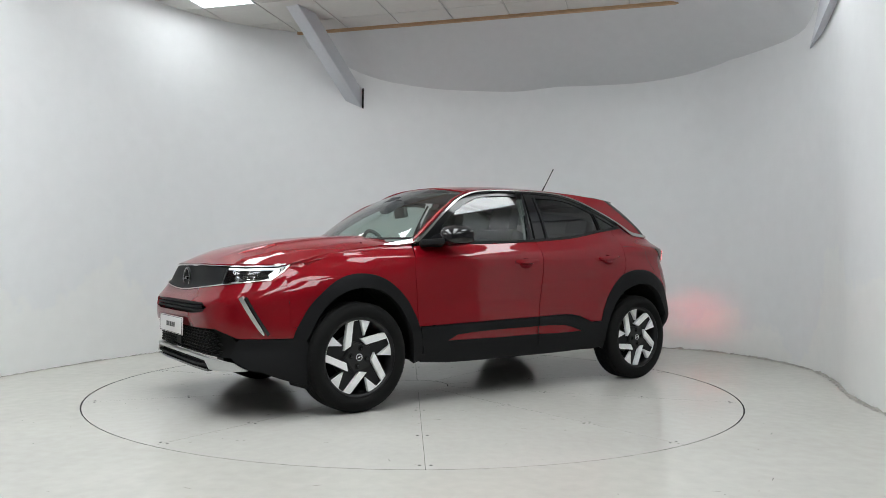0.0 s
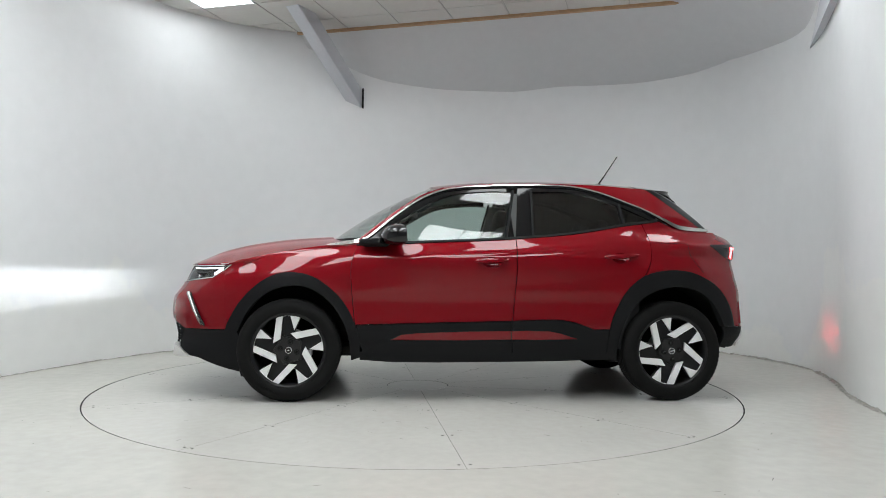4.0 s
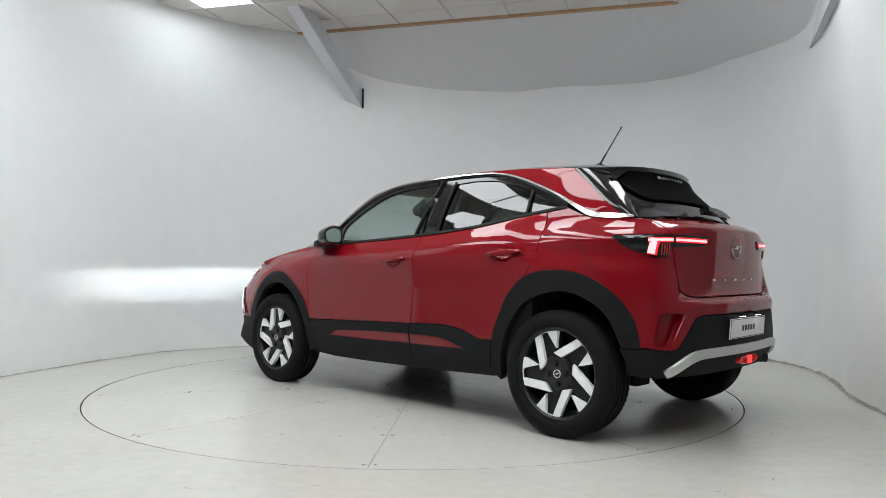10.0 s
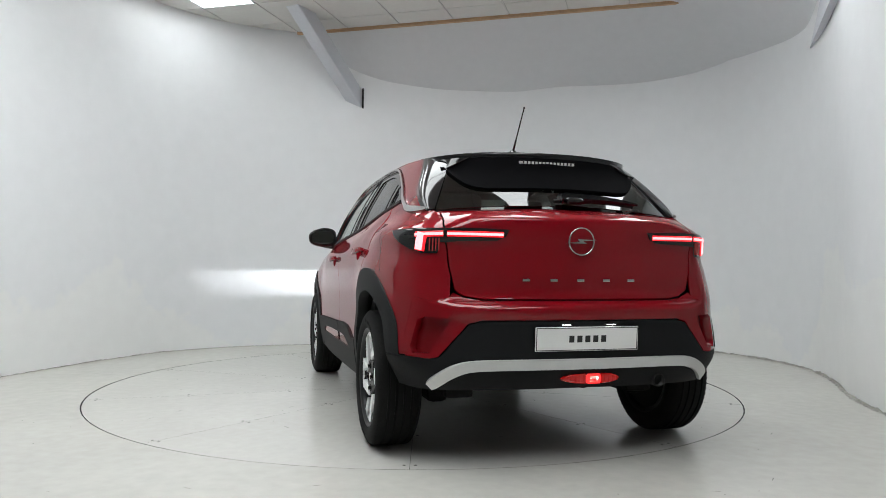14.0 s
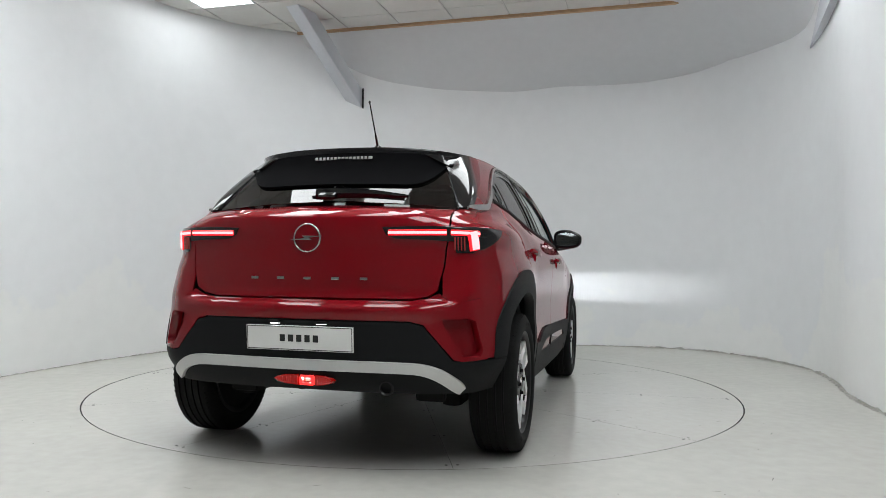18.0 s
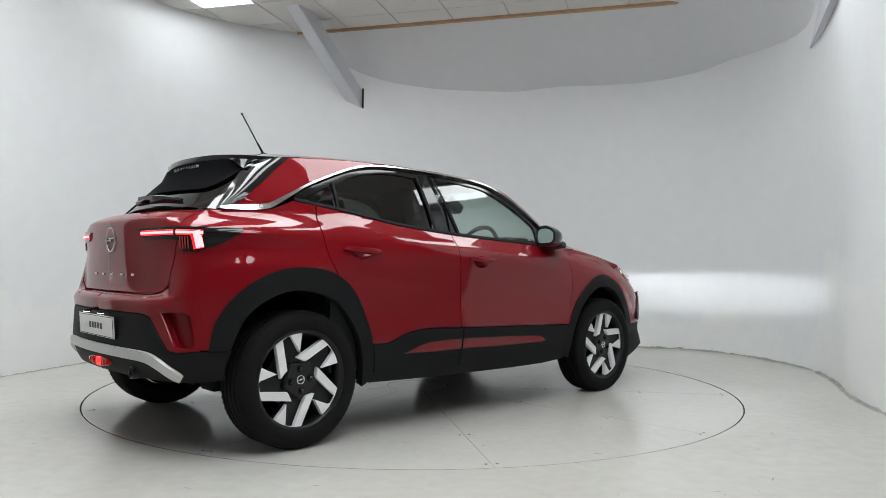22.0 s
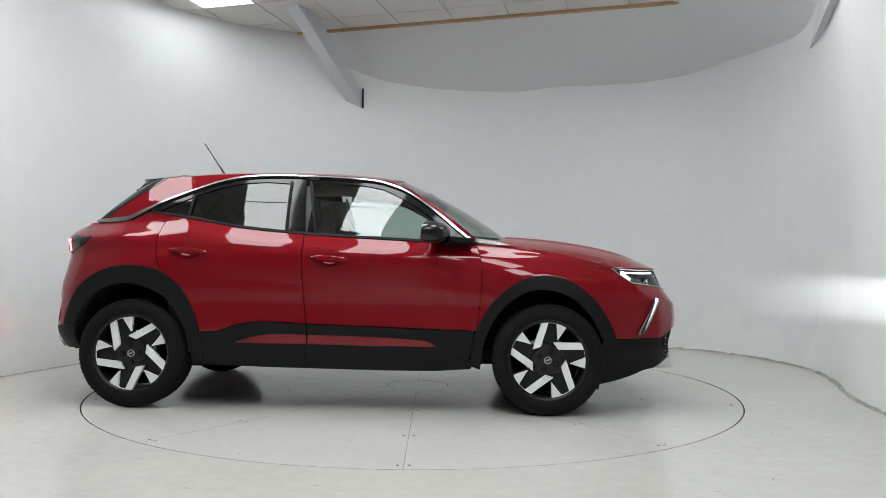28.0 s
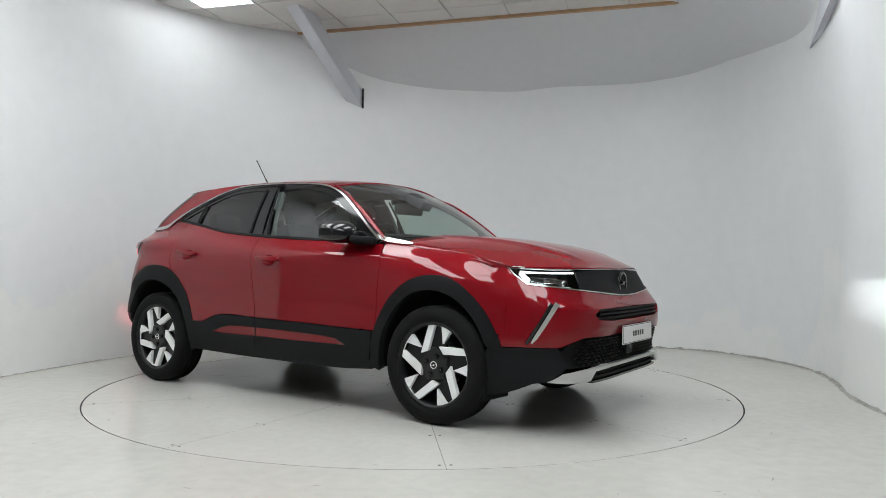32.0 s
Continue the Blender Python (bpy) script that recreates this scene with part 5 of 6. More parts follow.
    wrap_panel("grille_back", loop, MATTE, car, 3.0, 0.03, lift=-0.05)
    # lower mesh grille
    half = fy((0.0, 0.350), (0.40, 0.352), (0.68, 0.362), (0.69, 0.44), (0.64, 0.505), (0.58, 0.515), (0.0, 0.515))
    seen = [p for i, p in enumerate(whole(half)) if i == 0 or (Vector(p) - Vector(whole(half)[i - 1])).length > 1e-4]
    gr = wrap_panel("lower_grille", seen, MATTE, car, 3.0, 0.03, lift=-0.03, thick=0.005, label="black lower grille with a honeycomb mesh")
    bm = bmesh.new()
    row = 0
    z = 0.370
    while z < 0.505:
        w = 0.62 if z < 0.47 else 0.58
        y = -w + (0.024 if row % 2 else 0)
        while y < w:
            if not abs(y) < 0.05 or not 0.38 < z < 0.48:
                q = by_y(y, z)
                p = wrap(q, z)
                n = surface_normal(wrap, q, z)
                n = n if n.dot(p) > 0 else -n
                m = Matrix.Translation(p - n * 0.016) @ n.to_track_quat("Z", "Y").to_matrix().to_4x4()
                nv = len(bm.verts)
                bmesh.ops.create_cone(bm, cap_ends=True, segments=6, radius1=0.019, radius2=0.012, depth=0.012)
                bm.verts.ensure_lookup_table()
                vs = bm.verts[nv:]
                bmesh.ops.scale(bm, vec=(1.15, 0.42, 1), verts=vs)
                bmesh.ops.transform(bm, matrix=m, verts=vs)
            y += 0.048
        z += 0.0185
        row += 1
    part("mesh", bm, CLAD, gr, "black honeycomb mesh")
    part("radar_cover", box_bm((0.02, 0.10, 0.09), pose(wrap(0, 0.43).x - 0.012, 0, 0.43), 0.008), CLAD, gr)
    # lower black corners and lip
    for s in (1, -1):
        loop = dense(fx((1.62, 0.460)) + fy((0.71, 0.462)), 2.0) + fy((0.695, 0.44), (0.680, 0.368), (0.71, 0.334), (0.742, 0.308), (0.757, 0.291)) + fx((1.86, 0.277), (1.70, 0.215), (1.60, 0.19), (1.585, 0.30))
        wrap_panel("bumper_corner", loop, CLAD, car, 2.5, 0.03, side=s, lift=0.004, thick=0.05, label="black grained bumper corner")
        # bright blade
        P = [Vector((1.962, 0.700, 0.702)).lerp(Vector((1.850, 0.778, 0.489)), float(t)) for t in np.linspace(0, 1, 8)]
        up = [Vector((0.75, 0.66, 0.05)).normalized()] * 8
        P = [p + u * (0.006 + 0.008 * math.sin(math.pi * k / 7)) for k, (p, u) in enumerate(zip(P, up))]
        sweep("bumper_blade", P, up, [(-1, -0.004), (-0.9, 0.010), (0.9, 0.004), (1, -0.004)], CHROME, car, scale=curve1([(0, 0.016), (0.5, 0.015), (0.9, 0.013), (1, 0.007)]), side=s, label="slanting chrome blade on the bumper")
        P2 = [p + u * 0.001 + Vector((-0.022, 0.016, -0.002)) for p, u in zip(P, up)]
        sweep("blade_recess", P2, up, flat_section(0.010, 0.003), GLOSS, car, side=s)
        build_headlight(car, s)
        part("air_deflector", box_bm((0.02, 0.24, 0.09), pose(1.60, s * 0.71, 0.205, 0, 12, s * 6), 0.006), CLAD, car)
    half = fy((0.0, 0.335), (0.30, 0.335), (0.49, 0.332), (0.55, 0.286), (0.70, 0.282), (0.755, 0.288), (0.70, 0.333), (0.60, 0.346), (0.40, 0.350), (0.0, 0.351))
    seen = [p for i, p in enumerate(whole(half)) if i == 0 or (Vector(p) - Vector(whole(half)[i - 1])).length > 1e-4]
    wrap_panel("front_skid", seen, SILVER, car, 3.0, 0.02, lift=0.008, thick=0.03, label="silver front skid plate")
    half = fy((0.0, 0.268), (0.40, 0.268), (0.53, 0.276), (0.545, 0.284), (0.485, 0.329), (0.30, 0.331), (0.0, 0.331))
    seen = [p for i, p in enumerate(whole(half)) if i == 0 or (Vector(p) - Vector(whole(half)[i - 1])).length > 1e-4]
    wrap_panel("front_lip", seen, MATTE, car, 3.0, 0.02, lift=-0.022, thick=0.03, label="black front lip")
    for zz, w, mat in ((0.272, 0.52, GLOSS), (0.297, 0.515, CLAD)):
        run = dense(fy((0.0, zz), (0.3, zz), (w, zz + 0.004)), 2.0)
        run = [(-q, z) for q, z in run[::-1]] + run[1:]
        pts = [wrap(q, z) - Vector((0.008, 0, 0)) for q, z in run]
        sweep("lip_bar", pts, Vector((1, 0, 0)), [(-0.006, -0.02), (-0.006, 0.010), (0.006, 0.010), (0.006, -0.02)], mat, car)
    build_plate(car, pose(2.160, 0, 0.512, 0, 0, 90))


def build_plate(car, m):
    p = part("number_plate", box_bm((0.502, 0.006, 0.108), None, 0.002), PLATE, car, "white plate with a short dark mark")
    p.matrix_basis = m
    bm = bmesh.new()
    for sx, sz, lx, lz in ((0, 1, 0.494, 0.003), (0, -1, 0.494, 0.003), (1, 0, 0.003, 0.100), (-1, 0, 0.003, 0.100)):
        box_bm((lx, 0.002, lz), None, 0, bm=bm)
        bmesh.ops.translate(bm, vec=(sx * 0.2455, -0.0035, sz * 0.049), verts=bm.verts[-8:])
    part("plate_border", bm, INK, p)
    for k in range(5):
        part("plate_mark", box_bm((0.024, 0.002, 0.030), pose(-0.078 + 0.039 * k, -0.0036, 0.0)), INK, p, "dark bar")


def build_headlight(car, s):
    # housing bowl, lens, light bar, projector
    tip = fx((1.668, 0.893))
    low = fx((1.722, 0.846), (1.80, 0.800)) + fy((0.70, 0.793), (0.62, 0.781), (0.575, 0.777), (0.532, 0.772))
    top = fy((0.498, 0.875), (0.60, 0.874), (0.70, 0.880)) + fx((1.76, 0.889))
    loop = tip + low + top
    h = wrap_panel("headlight", loop, MATTE, car, 2.0, 0.02, lift=-0.085, thick=0.004, side=s, label="led headlight, switched on, behind a clear lens")
    wrap_panel("lens", loop, LENS, h, 2.0, 0.02, lift=-0.003, thick=0.003, side=s, label="clear lens")

    def on(run, lift):
        P = [wrap(q, z) for q, z in run]
        U = [surface_normal(wrap, q, z) for q, z in run]
        U = [u if u.dot(p) > 0 else -u for u, p in zip(U, P)]
        return [p + u * lift for p, u in zip(P, U)], U
    # bezel under the light bar
    b_loop = fx((1.700, 0.880), (1.80, 0.815)) + fy((0.70, 0.803), (0.60, 0.790), (0.568, 0.786), (0.553, 0.830), (0.60, 0.842), (0.70, 0.850))
    wrap_panel("bezel", b_loop, GLOSS, h, 2.0, 0.02, lift=-0.055, thick=0.02, side=s, label="dark headlight bezel")
    P, U = on(dense(fy((0.508, 0.867), (0.60, 0.866), (0.70, 0.870)) + fx((1.765, 0.873), (1.742, 0.873)), 1.5), -0.012)
    sweep("light_bar", P, U, flat_section(0.0045, 0.006), DRL, h, side=s, label="glowing white daytime light bar")
    P, U = on(dense(fx((1.748, 0.868), (1.772, 0.847), (1.800, 0.826)), 0.6), -0.014)
    sweep("light_bar", P, U, flat_section(0.0135, 0.008), DRL, h, side=s, label="glowing white daytime light bar")
    # projector with its shades: a bright strip at the back of a flat black box
    xc, yc, zc = 1.905, 0.600 * s, 0.826
    tilt = pose(xc - 0.13, yc, zc, 0, 2.1, 0)
    e = part("projector", box_bm((0.004, 0.105, 0.008), tilt), BEAM, h, "low beam led strip")
    bm = bmesh.new()
    for lx, ly, lz, x, y, z in ((0.14, 0.14, 0.004, 0.065, 0, 0.0065), (0.14, 0.14, 0.004, 0.065, 0, -0.019), (0.10, 0.004, 0.030, 0.045, -0.068, -0.0065), (0.10, 0.004, 0.030, 0.045, 0.068, -0.0065), (0.004, 0.14, 0.030, -0.006, 0, -0.0065)):
        box_bm((lx, ly, lz), None, 0, bm=bm)
        bmesh.ops.transform(bm, matrix=tilt @ pose(x, y, z), verts=bm.verts[-8:])
    part("projector_shade", bm, MATTE, h)
    cup = fy((0.560, 0.7845), (0.68, 0.7965), (0.685, 0.806), (0.565, 0.800))
    wrap_panel("reflector_tray", cup, SILVER, h, 2.0, 0.02, lift=-0.030, thick=0.02, side=s, label="silver reflector tray")
    # small reflector cups seen through the lens
    for yy in (0.545, 0.690):
        q = by_y(yy, 0.815)
        p = wrap(q, 0.815)
        bm = bmesh.new()
        bmesh.ops.create_uvsphere(bm, u_segments=14, v_segments=8, radius=0.025)
        bmesh.ops.scale(bm, vec=(0.5, 0.95, 0.85), verts=bm.verts)
        bmesh.ops.translate(bm, vec=(p.x - 0.062, s * p.y, 0.800), verts=bm.verts)
        part("reflector", bm, CHROME, h, smooth=True)


def build_rear(car):
    # tailgate
    half = ry((0.0, 0.752)) + dense(ry((0.02, 0.752), (0.47, 0.752), (0.54, 0.764), (0.582, 0.790), (0.596, 0.85), (0.610, 0.95), (0.622, 1.06), (0.618, 1.10), (0.612, 1.138)), 2.0) + ry((0.30, 1.146), (0.02, 1.148), (0.0, 1.148))
    half = [(q if q <= 180 else 360 - q, z) for q, z in half]
    loop = half + [(360 - q, z) for q, z in half[::-1]]
    seen = [p for i, p in enumerate(loop) if i == 0 or (Vector(p) - Vector(loop[i - 1])).length > 1e-4][:-1]
    tg = wrap_panel("tailgate", seen, PAINT, car, 3.0, 0.02, thick=0.02, label="red tailgate")
    shelf = [(float(y), 0.0) for y in np.linspace(-0.612, 0.612, 13)] + [(float(y), 1.0) for y in np.linspace(0.612, -0.612, 13)]
    panel("tailgate_ledge", shelf, lambda y, v: wrap(by_y(y, 1.146, True), 1.146).lerp(glass_rear(0.0, y) + Vector((0.05, 0, -0.012)), v) + Vector((0, 0, 0.004 * math.sin(math.pi * min(1, max(0, v))))), PAINT, tg, 0.1, 0.3, out=Vector((-0.3, 0, 1)))
    # badge and letters
    c = wrap(180, 1.012)
    v, f = lathe([(0.0585, 0.0), (0.059, 0.008), (0.064, 0.008), (0.0655, 0.0)], 40)
    b = mesh_object("badge", v, f, CHROME, tg, smooth=True, label="round chrome badge with a bar")
    b.matrix_basis = pose(c.x + 0.002, 0, c.z, 0, 0, 90)
    part("badge_bar", bolt_bm(0.064, 0.009), CHROME, b)
    for k in range(5):
        y = 0.262 - 0.131 * k
        p = wrap(by_y(y, 0.835, True), 0.835)
        part("tailgate_mark", box_bm((0.006, 0.036, 0.012), pose(p.x - 0.002, y, 0.835), 0.002), CHROME, tg, "small chrome bar")
    # red bumper
    vent = ry((0.700, 0.515), (0.625, 0.640), (0.61, 0.668), (0.72, 0.672), (0.745, 0.660), (0.775, 0.540), (0.765, 0.512))
    half = ry((0.0, 0.660)) + dense(ry((0.02, 0.660), (0.48, 0.660), (0.54, 0.645), (0.60, 0.575), (0.665, 0.500), (0.70, 0.492), (0.7897, 0.500)), 2.0) + ry((0.7897, 0.60), (0.7697, 0.70), (0.7597, 0.7592), (0.66, 0.7346), (0.605, 0.764), (0.592, 0.778), (0.545, 0.755), (0.47, 0.743), (0.02, 0.743), (0.0, 0.743))
    half = [(q if q <= 180 else 360 - q, z) for q, z in half]
    loop = half + [(360 - q, z) for q, z in half[::-1]]
    seen = [p for i, p in enumerate(loop) if i == 0 or (Vector(p) - Vector(loop[i - 1])).length > 1e-4][:-1]
    vent2 = [(360 - q, z) for q, z in vent]
    rb = wrap_panel("rear_bumper", seen, PAINT, car, 2.5, 0.02, thick=0.05, holes=[vent, vent2], label="red rear bumper skin")
    for s in (1, -1):
        wrap_panel("bumper_vent", vent, PAINT, rb, 1.5, 0.02, lift=-0.048, thick=0.004, side=s, label="recessed red corner vent")
    # black lower bumper
    half = ry((0.0, 0.352)) + dense(ry((0.02, 0.356), (0.60, 0.352), (0.72, 0.350)) + fx((-1.74, 0.350), (-1.64, 0.36)), 2.0) + fx((-1.64, 0.495), (-1.735, 0.497)) + dense(fx((-1.76, 0.497)) + ry((0.79, 0.497)), 2.0) + ry((0.70, 0.489), (0.660, 0.496), (0.594, 0.575), (0.536, 0.640), (0.48, 0.654), (0.02, 0.654), (0.0, 0.654))
    half = [(q if q <= 180 else 360 - q, z) for q, z in half]
    loop = half + [(360 - q, z) for q, z in half[::-1]]
    seen = [p for i, p in enumerate(loop) if i == 0 or (Vector(p) - Vector(loop[i - 1])).length > 1e-4][:-1]
    fog_hole = ry((0.005, 0.382), (0.005, 0.414), (-0.035, 0.414), (-0.075, 0.414), (-0.075, 0.382), (-0.035, 0.382))
    lb = wrap_panel("bumper_lower", seen, CLAD, car, 2.5, 0.025, holes=[fog_hole], thick=0.02, lift=0.002, label="black grained lower bumper")
    # silver skid bar
    run = ry((0.684, 0.372), (0.655, 0.402), (0.605, 0.437), (0.53, 0.459), (0.40, 0.464), (0.20, 0.465), (0.001, 0.465))
    run = [(q if q <= 180 else 360 - q, z) for q, z in run]
    run = [tuple(p) for p in smooth_line(run, 4)]
    run = run + [(360 - q, z) for q, z in run[::-1][1:]]
    P = [wrap(q, z) for q, z in run]
    U = [surface_normal(wrap, q, z) for q, z in run]
    U = [u if u.dot(p) > 0 else -u for u, p in zip(U, P)]
    sweep("rear_skid", P, U, [(-1, -0.01), (-0.85, 0.014), (0.85, 0.018), (1, -0.01)], SILVER, car, scale=curve1([(0, 0.022), (0.06, 0.030), (0.3, 0.026), (0.7, 0.026), (0.94, 0.030), (1, 0.022)]), label="silver rear skid bar")
    # fog lamp, reflectors, exhaust
    bm = bmesh.new()
    for dy, dz, ly, lz in ((0, 0.0165, 0.060, 0.009), (0, -0.0165, 0.060, 0.009), (0.027, 0, 0.012, 0.024), (-0.027, 0, 0.012, 0.024)):
        box_bm((0.02, ly, lz), None, 0, bm=bm)
        bmesh.ops.translate(bm, vec=(-1.938, -0.035 + dy, 0.398 + dz), verts=bm.verts[-8:])
    f = part("fog_lamp", bm, FOG, car, "bright red rear fog lamp, switched on")
    part("fog_led", box_bm((0.004, 0.030, 0.018), pose(-1.853, -0.035, 0.398)), FOGBEAM, f, "bright red led")
    bm = bmesh.new()
    for dy, dz, ly, lz in ((0, 0.014, 0.05, 0.004), (0, -0.014, 0.05, 0.004), (0.023, 0, 0.004, 0.024), (-0.023, 0, 0.004, 0.024)):
        box_bm((0.08, ly, lz), None, 0, bm=bm)
        bmesh.ops.translate(bm, vec=(-1.885, -0.035 + dy, 0.398 + dz), verts=bm.verts[-8:])
    box_bm((0.004, 0.05, 0.032), None, 0, bm=bm)
    bmesh.ops.translate(bm, vec=(-1.846, -0.035, 0.398), verts=bm.verts[-8:])
    part("fog_lamp_shade", bm, MATTE, f)
    for d, y0, ln in ((1, 0.006, 0.120), (-1, -0.076, 0.090)):
        bm = bmesh.new()
        ring = []
        for x, grow in ((-1.925, 1.0), (-1.944, 0.94), (-1.948, 0.80)):
            ring.append([bm.verts.new((x, y0 + d * ln * f * (1 if f == 0 else grow), 0.399 + h * grow)) for f, h in ((0, 0.024), (0.55, 0.021), (0.86, 0.012), (1.0, 0.002), (0.88, -0.010), (0.5, -0.020), (0, -0.024))])
        for p, q in zip(ring, ring[1:]):
            for i in range(7):
                bm.faces.new((p[i], p[(i + 1) % 7], q[(i + 1) % 7], q[i]))
        bm.faces.new(ring[-1])
        bm.faces.new(ring[0][::-1])
        wing = part("fog_lamp_wing", bm, FOGDIM, f, "red lens")
        for k in range(4):
            part("lens_rib", box_bm((0.004, 0.003, 0.036 - 0.005 * k), pose(-1.949, y0 + d * (0.012 + 0.02 * k), 0.399)), FOGDIM, wing)
    v, ff = lathe([(0.026, 0.0), (0.026, 0.20), (0.030, 0.20), (0.030, 0.0)], 24)
    ex = mesh_object("exhaust_pipe", v, ff, RIMBLACK, car, smooth=True, label="dark steel exhaust pipe")
    ex.matrix_basis = pose(-1.715, -0.385, 0.375, 0, 0, 90)
    # lamps
    for s in (1, -1):
        build_tail_lamp(car, s)
    build_plate(car, pose(-1.950, 0, 0.577, 0, 0, -90) @ pose(0, 0, 0, 4, 0, 0))
    for y in (-0.11, 0.11):
        lamp = part("plate_lamp", box_bm((0.03, 0.05, 0.012), pose(-1.960, y, 0.648), 0.003), CLAD, car)
        part("lamp_lens", box_bm((0.018, 0.036, 0.003), pose(-1.964, y, 0.6408)), PLATELED, lamp, "small glowing white lens")


def build_tail_lamp(car, s):
    inner = dense(ry((0.345, 1.062), (0.45, 1.062), (0.597, 1.064)), 2.0)
    loop = ry((0.360, 1.028), (0.345, 1.058)) + ry((0.45, 1.062), (0.55, 1.063), (0.66, 1.060)) + fx((-1.75, 1.060), (-1.66, 1.058), (-1.572, 1.056), (-1.572, 1.050), (-1.61, 1.022), (-1.655, 0.992), (-1.70, 0.970), (-1.748, 0.955)) + ry((0.725, 0.950), (0.655, 0.950), (0.645, 1.000), (0.55, 1.006), (0.40, 1.010))
    t = wrap_panel("tail_lamp", loop, GLOSS, car, 0.8, 0.010, lift=0.007, thick=0.02, side=s, label="dark tail lamp with a glowing red led line")

    def bar(run, w, lift, mat, nm, label=""):
        P = [wrap(q, z) for q, z in run]
        U = [surface_normal(wrap, q, z) for q, z in run]
        U = [u if u.dot(p) > 0 else -u for u, p in zip(U, P)]
        P = [p + u * lift for p, u in zip(P, U)]
        sweep(nm, P, U, flat_section(w, 0.003), mat, t, side=s, label=label)
    for run, w, core in ((ry((0.372, 1.036), (0.48, 1.037), (0.616, 1.038)), 0.0125, 0.0062), (ry((0.632, 1.038), (0.67, 1.037), (0.712, 1.035), (0.738, 1.034)), 0.0125, 0.0066)):
        bar(dense(run, 1.5), w, 0.0080, TAIL, "led_line", "glowing red led line")
        bar(dense(run, 1.5), core, 0.0098, TAILHOT, "led_core", "bright core of the led line")
    bar(dense(ry((0.712, 1.036), (0.718, 1.00), (0.720, 0.962)), 0.6), 0.0250, 0.0084, TAIL, "led_line", "glowing red led line")
    bar(dense(ry((0.716, 1.0425), (0.722, 1.00), (0.724, 0.967)), 0.6), 0.0195, 0.0102, TAILHOT, "led_core")
    for k in range(4):
        y = 0.648 + 0.012 * k
        bar(dense(ry((y, 1.020), (y, 0.962)), 0.6), 0.0032, 0.0080, RIBDIM, "led_rib")
    for k in range(4):
        z = 1.030 - 0.014 * k
        bar(dense(fx((-1.765, z), (-1.68 - 0.022 * k, z + 0.004)), 0.6), 0.002, 0.0075, CLAD, "lamp_rib")


def build_inside(car):
    inside = part("floor_pan", box_bm((2.5, 1.10, 0.10), pose(0.35, 0, 0.31), 0.03), MATTE, car)
    part("underbody", box_bm((1.62, 1.56, 0.08), pose(0.0, 0, 0.305), 0.02), MATTE, car)
    part("engine_bay", box_bm((0.95, 0.94, 0.56), pose(1.38, 0, 0.60)), MATTE, car)
    part("boot_tub", box_bm((0.80, 0.92, 0.54), pose(-1.38, 0, 0.75)), MATTE, car)
    part("rear_axle", box_bm((0.10, 1.30, 0.08), pose(-1.28, 0, 0.30), 0.03), MATTE, car)
    for s in (1, -1):
        part("trailing_arm", box_bm((0.55, 0.10, 0.09), pose(-1.18, s * 0.55, 0.27), 0.03), MATTE, car)
        part("shock_absorber", box_bm((0.07, 0.14, 0.07), pose(-1.55, s * 0.48, 0.30), 0.02), MATTE, car)
    for s in (1, -1):
        part("door_lining", box_bm((1.75, 0.05, 0.70), pose(-0.20, s * 0.775, 0.69)), DASH, car)
    part("parcel_shelf", box_bm((0.62, 1.20, 0.02), pose(-1.42, 0, 1.115)), MATTE, car)
    part("dashboard", box_bm((0.42, 1.44, 0.24), pose(0.80, 0, 0.93, 0, 8, 0), 0.06), DASH, car, "dark dashboard", smooth=True)
    part("instrument_hood", box_bm((0.22, 0.38, 0.10), pose(0.70, -0.36, 1.05), 0.03), DASH, car, smooth=True)
    # steering wheel on the right
    v, f = [], []
    k, m, R, r = 32, 8, 0.178, 0.015
    for i in range(k):
        a = 2 * math.pi * i / k
        for j in range(m):
            b = 2 * math.pi * j / m
            v.append(((R + r * math.cos(b)) * math.cos(a), r * math.sin(b), (R + r * math.cos(b)) * math.sin(a)))
    for i in range(k):
        for j in range(m):
            f.append((i * m + j, i * m + (j + 1) % m, ((i + 1) % k) * m + (j + 1) % m, ((i + 1) % k) * m + j))
    sw = mesh_object("steering_wheel", v, f, DASH, car, smooth=True, label="black steering wheel")
    sw.matrix_basis = pose(0.46, -0.36, 1.005, 0, 0, 90) @ pose(0, 0, 0, 22, 0, 0)
    part("steering_hub", box_bm((0.30, 0.03, 0.06), None, 0.012), DASH, sw)
    # seats
    for s in (1, -1):
        seat = part("front_seat", box_bm((0.50, 0.50, 0.16), pose(0.12, s * 0.36, 0.58, 0, -8, 0), 0.05), SEAT, car, "dark cloth front seat", smooth=True)
        part("seat_back", box_bm((0.15, 0.48, 0.62), pose(-0.16, s * 0.36, 0.88, 0, -16, 0), 0.06), SEAT, seat, smooth=True)
        part("headrest", box_bm((0.10, 0.26, 0.20), pose(-0.28, s * 0.36, 1.255, 0, -12, 0), 0.04), SEAT, seat, smooth=True)
    bench = part("rear_seat", box_bm((0.48, 1.26, 0.18), pose(-0.72, 0, 0.60, 0, -8, 0), 0.05), SEAT, car, "dark cloth rear bench", smooth=True)
    part("seat_back", box_bm((0.16, 1.26, 0.58), pose(-1.00, 0, 0.90, 0, -20, 0), 0.06), SEAT, bench, smooth=True)
    for s in (1, -1):
        part("headrest", box_bm((0.10, 0.26, 0.16), pose(-1.12, s * 0.36, 1.21, 0, -14, 0), 0.04), SEAT, bench, smooth=True)
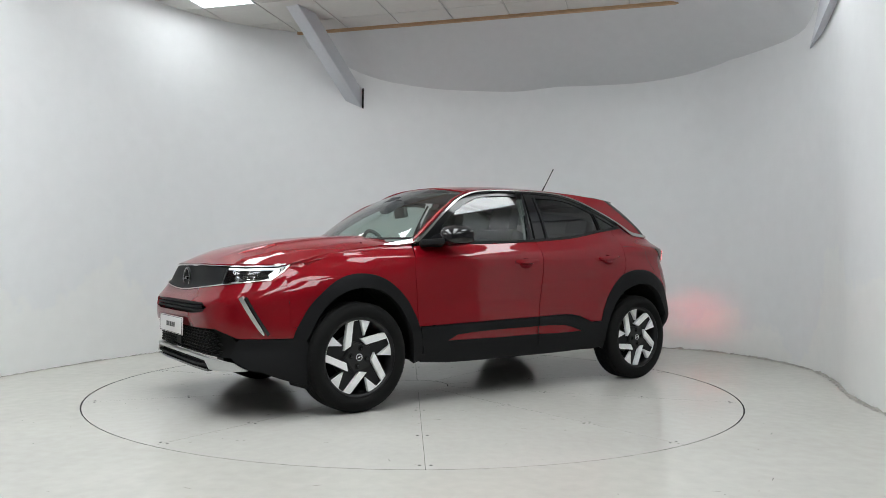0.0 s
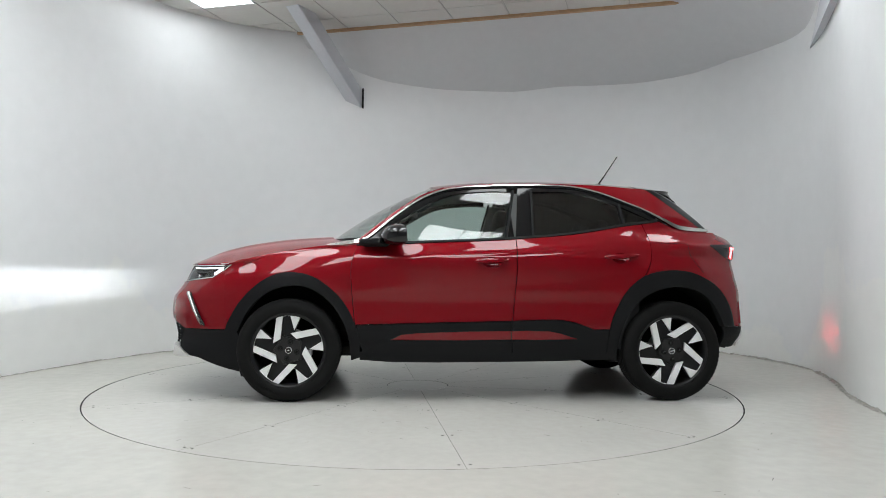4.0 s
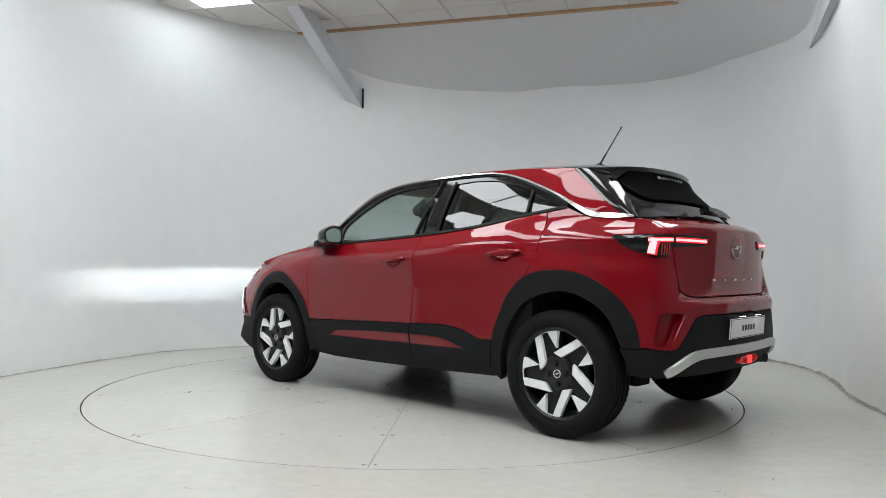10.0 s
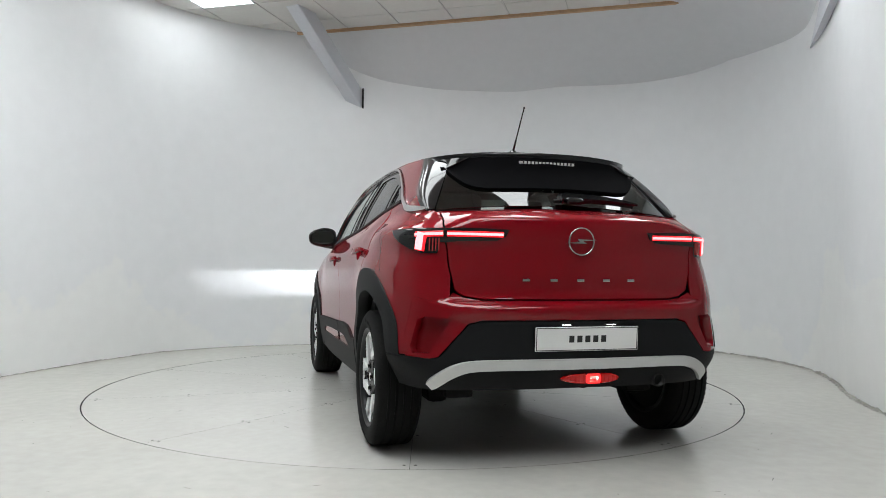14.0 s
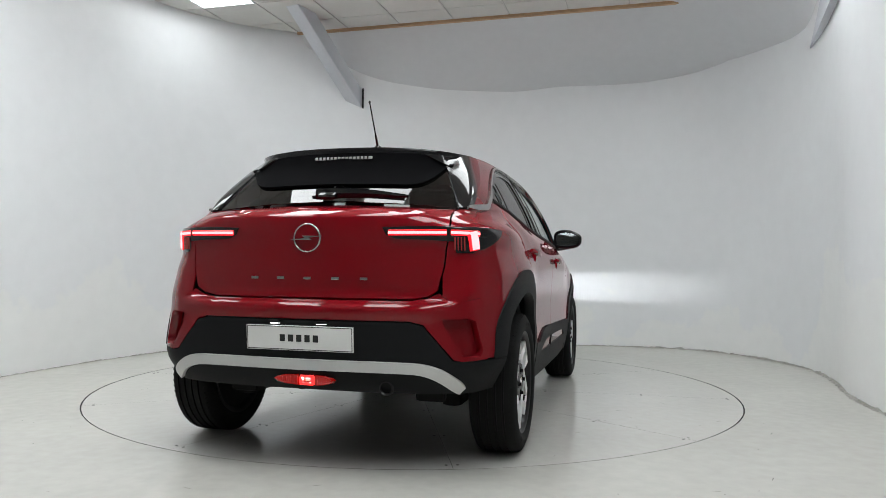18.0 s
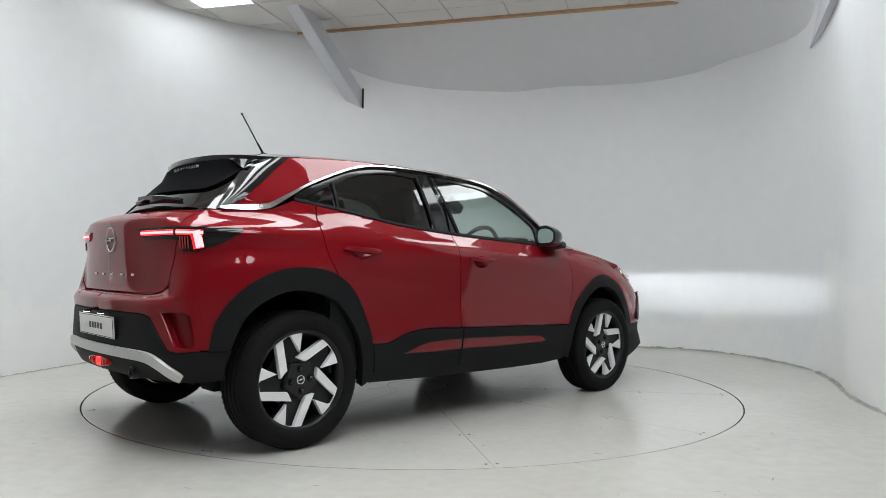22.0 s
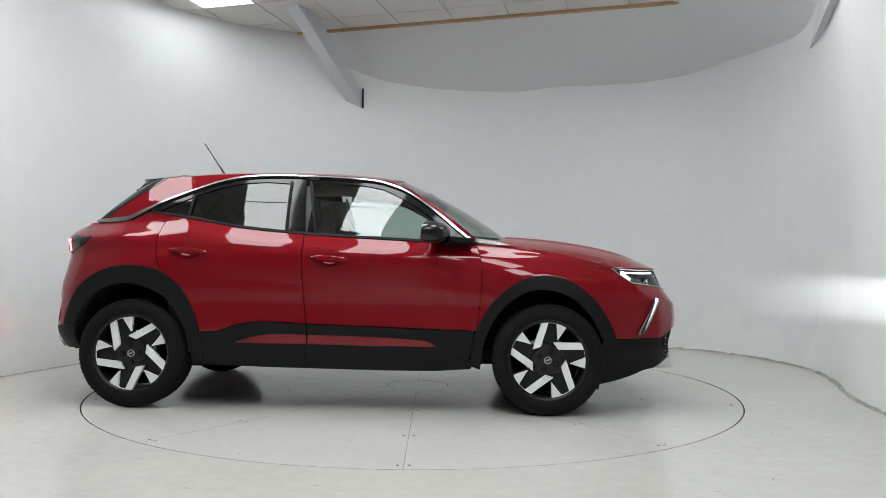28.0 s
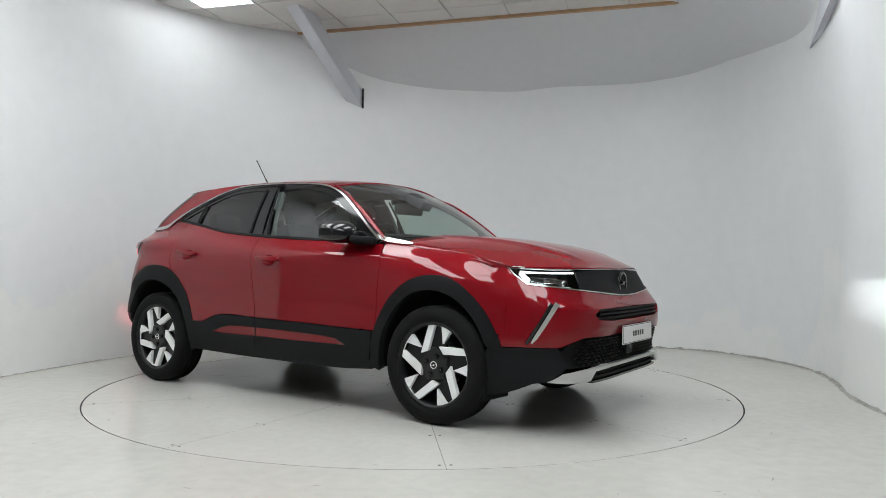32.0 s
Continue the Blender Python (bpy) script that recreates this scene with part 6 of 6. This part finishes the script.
    part("mirror_inside", box_bm((0.035, 0.25, 0.080), pose(0.455, 0, 1.300, 0, 10, -14), 0.016), DASH, car, "black rear-view mirror", smooth=True)
    part("sensor_pod", box_bm((0.17, 0.13, 0.075), pose(0.545, 0, 1.352, 0, 30, 0), 0.024), DASH, car, "black sensor housing behind the windscreen", smooth=True)
    part("roof_console", box_bm((0.26, 0.22, 0.035), pose(0.26, 0, 1.440, 0, 6, 0), 0.014), DASH, car, smooth=True)
    for s in (1, -1):
        part("sun_visor", box_bm((0.17, 0.40, 0.018), pose(0.29, s * 0.33, 1.425, 0, 8, 0), 0.008), LINER, car, smooth=True)


def build_car():
    car = new("car")
    tagged(car, "red compact crossover car with black cladding, lamps on, on the turntable", "car")
    for x, y, phase, turn in ((1.2805, -0.772, 11, 0), (1.2805, 0.772, 0, 180), (-1.2805, 0.772, -19, 180), (-1.2805, -0.772, -17, 0)):
        build_wheel(car, x, y, phase, turn)
    build_sides(car)
    build_top(car)
    build_front(car)
    build_rear(car)
    build_inside(car)
    return car


# ---- the place ----
build_floor()
build_room()
steel_brace("steel_brace", [(-0.850, 2.79, 2.746), (-0.670, 2.79, 2.684), (-0.673, 2.79, 2.897), (-0.853, 2.79, 2.959)], (-0.53, -0.935, 0.756))
gusset = new("steel_brace")
gusset.matrix_basis = pose(3.48, 0.88, 2.88)
tagged(gusset, "tapered grey-white steel brace coming through the curved wall", "steel brace", "steel braces")
bm = bmesh.new()
face = [(3.487, 0.898, 2.883), (3.462, 0.760, 3.068), (3.400, 0.520, 3.330), (3.370, 0.400, 3.498), (3.060, -0.310, 3.240), (3.140, -0.120, 3.060)]
near = [bm.verts.new(Vector(p) - Vector((3.48, 0.88, 2.88))) for p in face]
far = [bm.verts.new(Vector(p) - Vector((3.48, 0.88, 2.88)) + Vector((0.16, 0.05, 0.0))) for p in face]
bm.faces.new(near)
bm.faces.new(far[::-1])
for i in range(6):
    bm.faces.new((near[i], near[(i + 1) % 6], far[(i + 1) % 6], far[i]))
part("post", bm, STEEL, gusset)
# black bar set at the wall as the shade inside the slot
slot = part("slot_shade_bar", box_bm((0.020, 0.02, 0.225), pose(-0.659, 2.785, 2.792)), PIT)
tagged(slot, "black bar for the shade in the wall slot beside the brace", "slot", kind="structure")
table = build_turntable()
car = build_car()


def motions():
    times = [float(t) for t in range(0, 33)]
    walk(table, [(t, pose(0, 0, 0, 0, 0, heading(t))) for t in times])
    rows = []
    for t in times:
        a = radians(heading(t))
        rows.append((t, pose(CAR_X * math.cos(a) - CAR_Y * math.sin(a), CAR_X * math.sin(a) + CAR_Y * math.cos(a), 0, 0, 0, heading(t))))
    walk(car, rows)


motions()
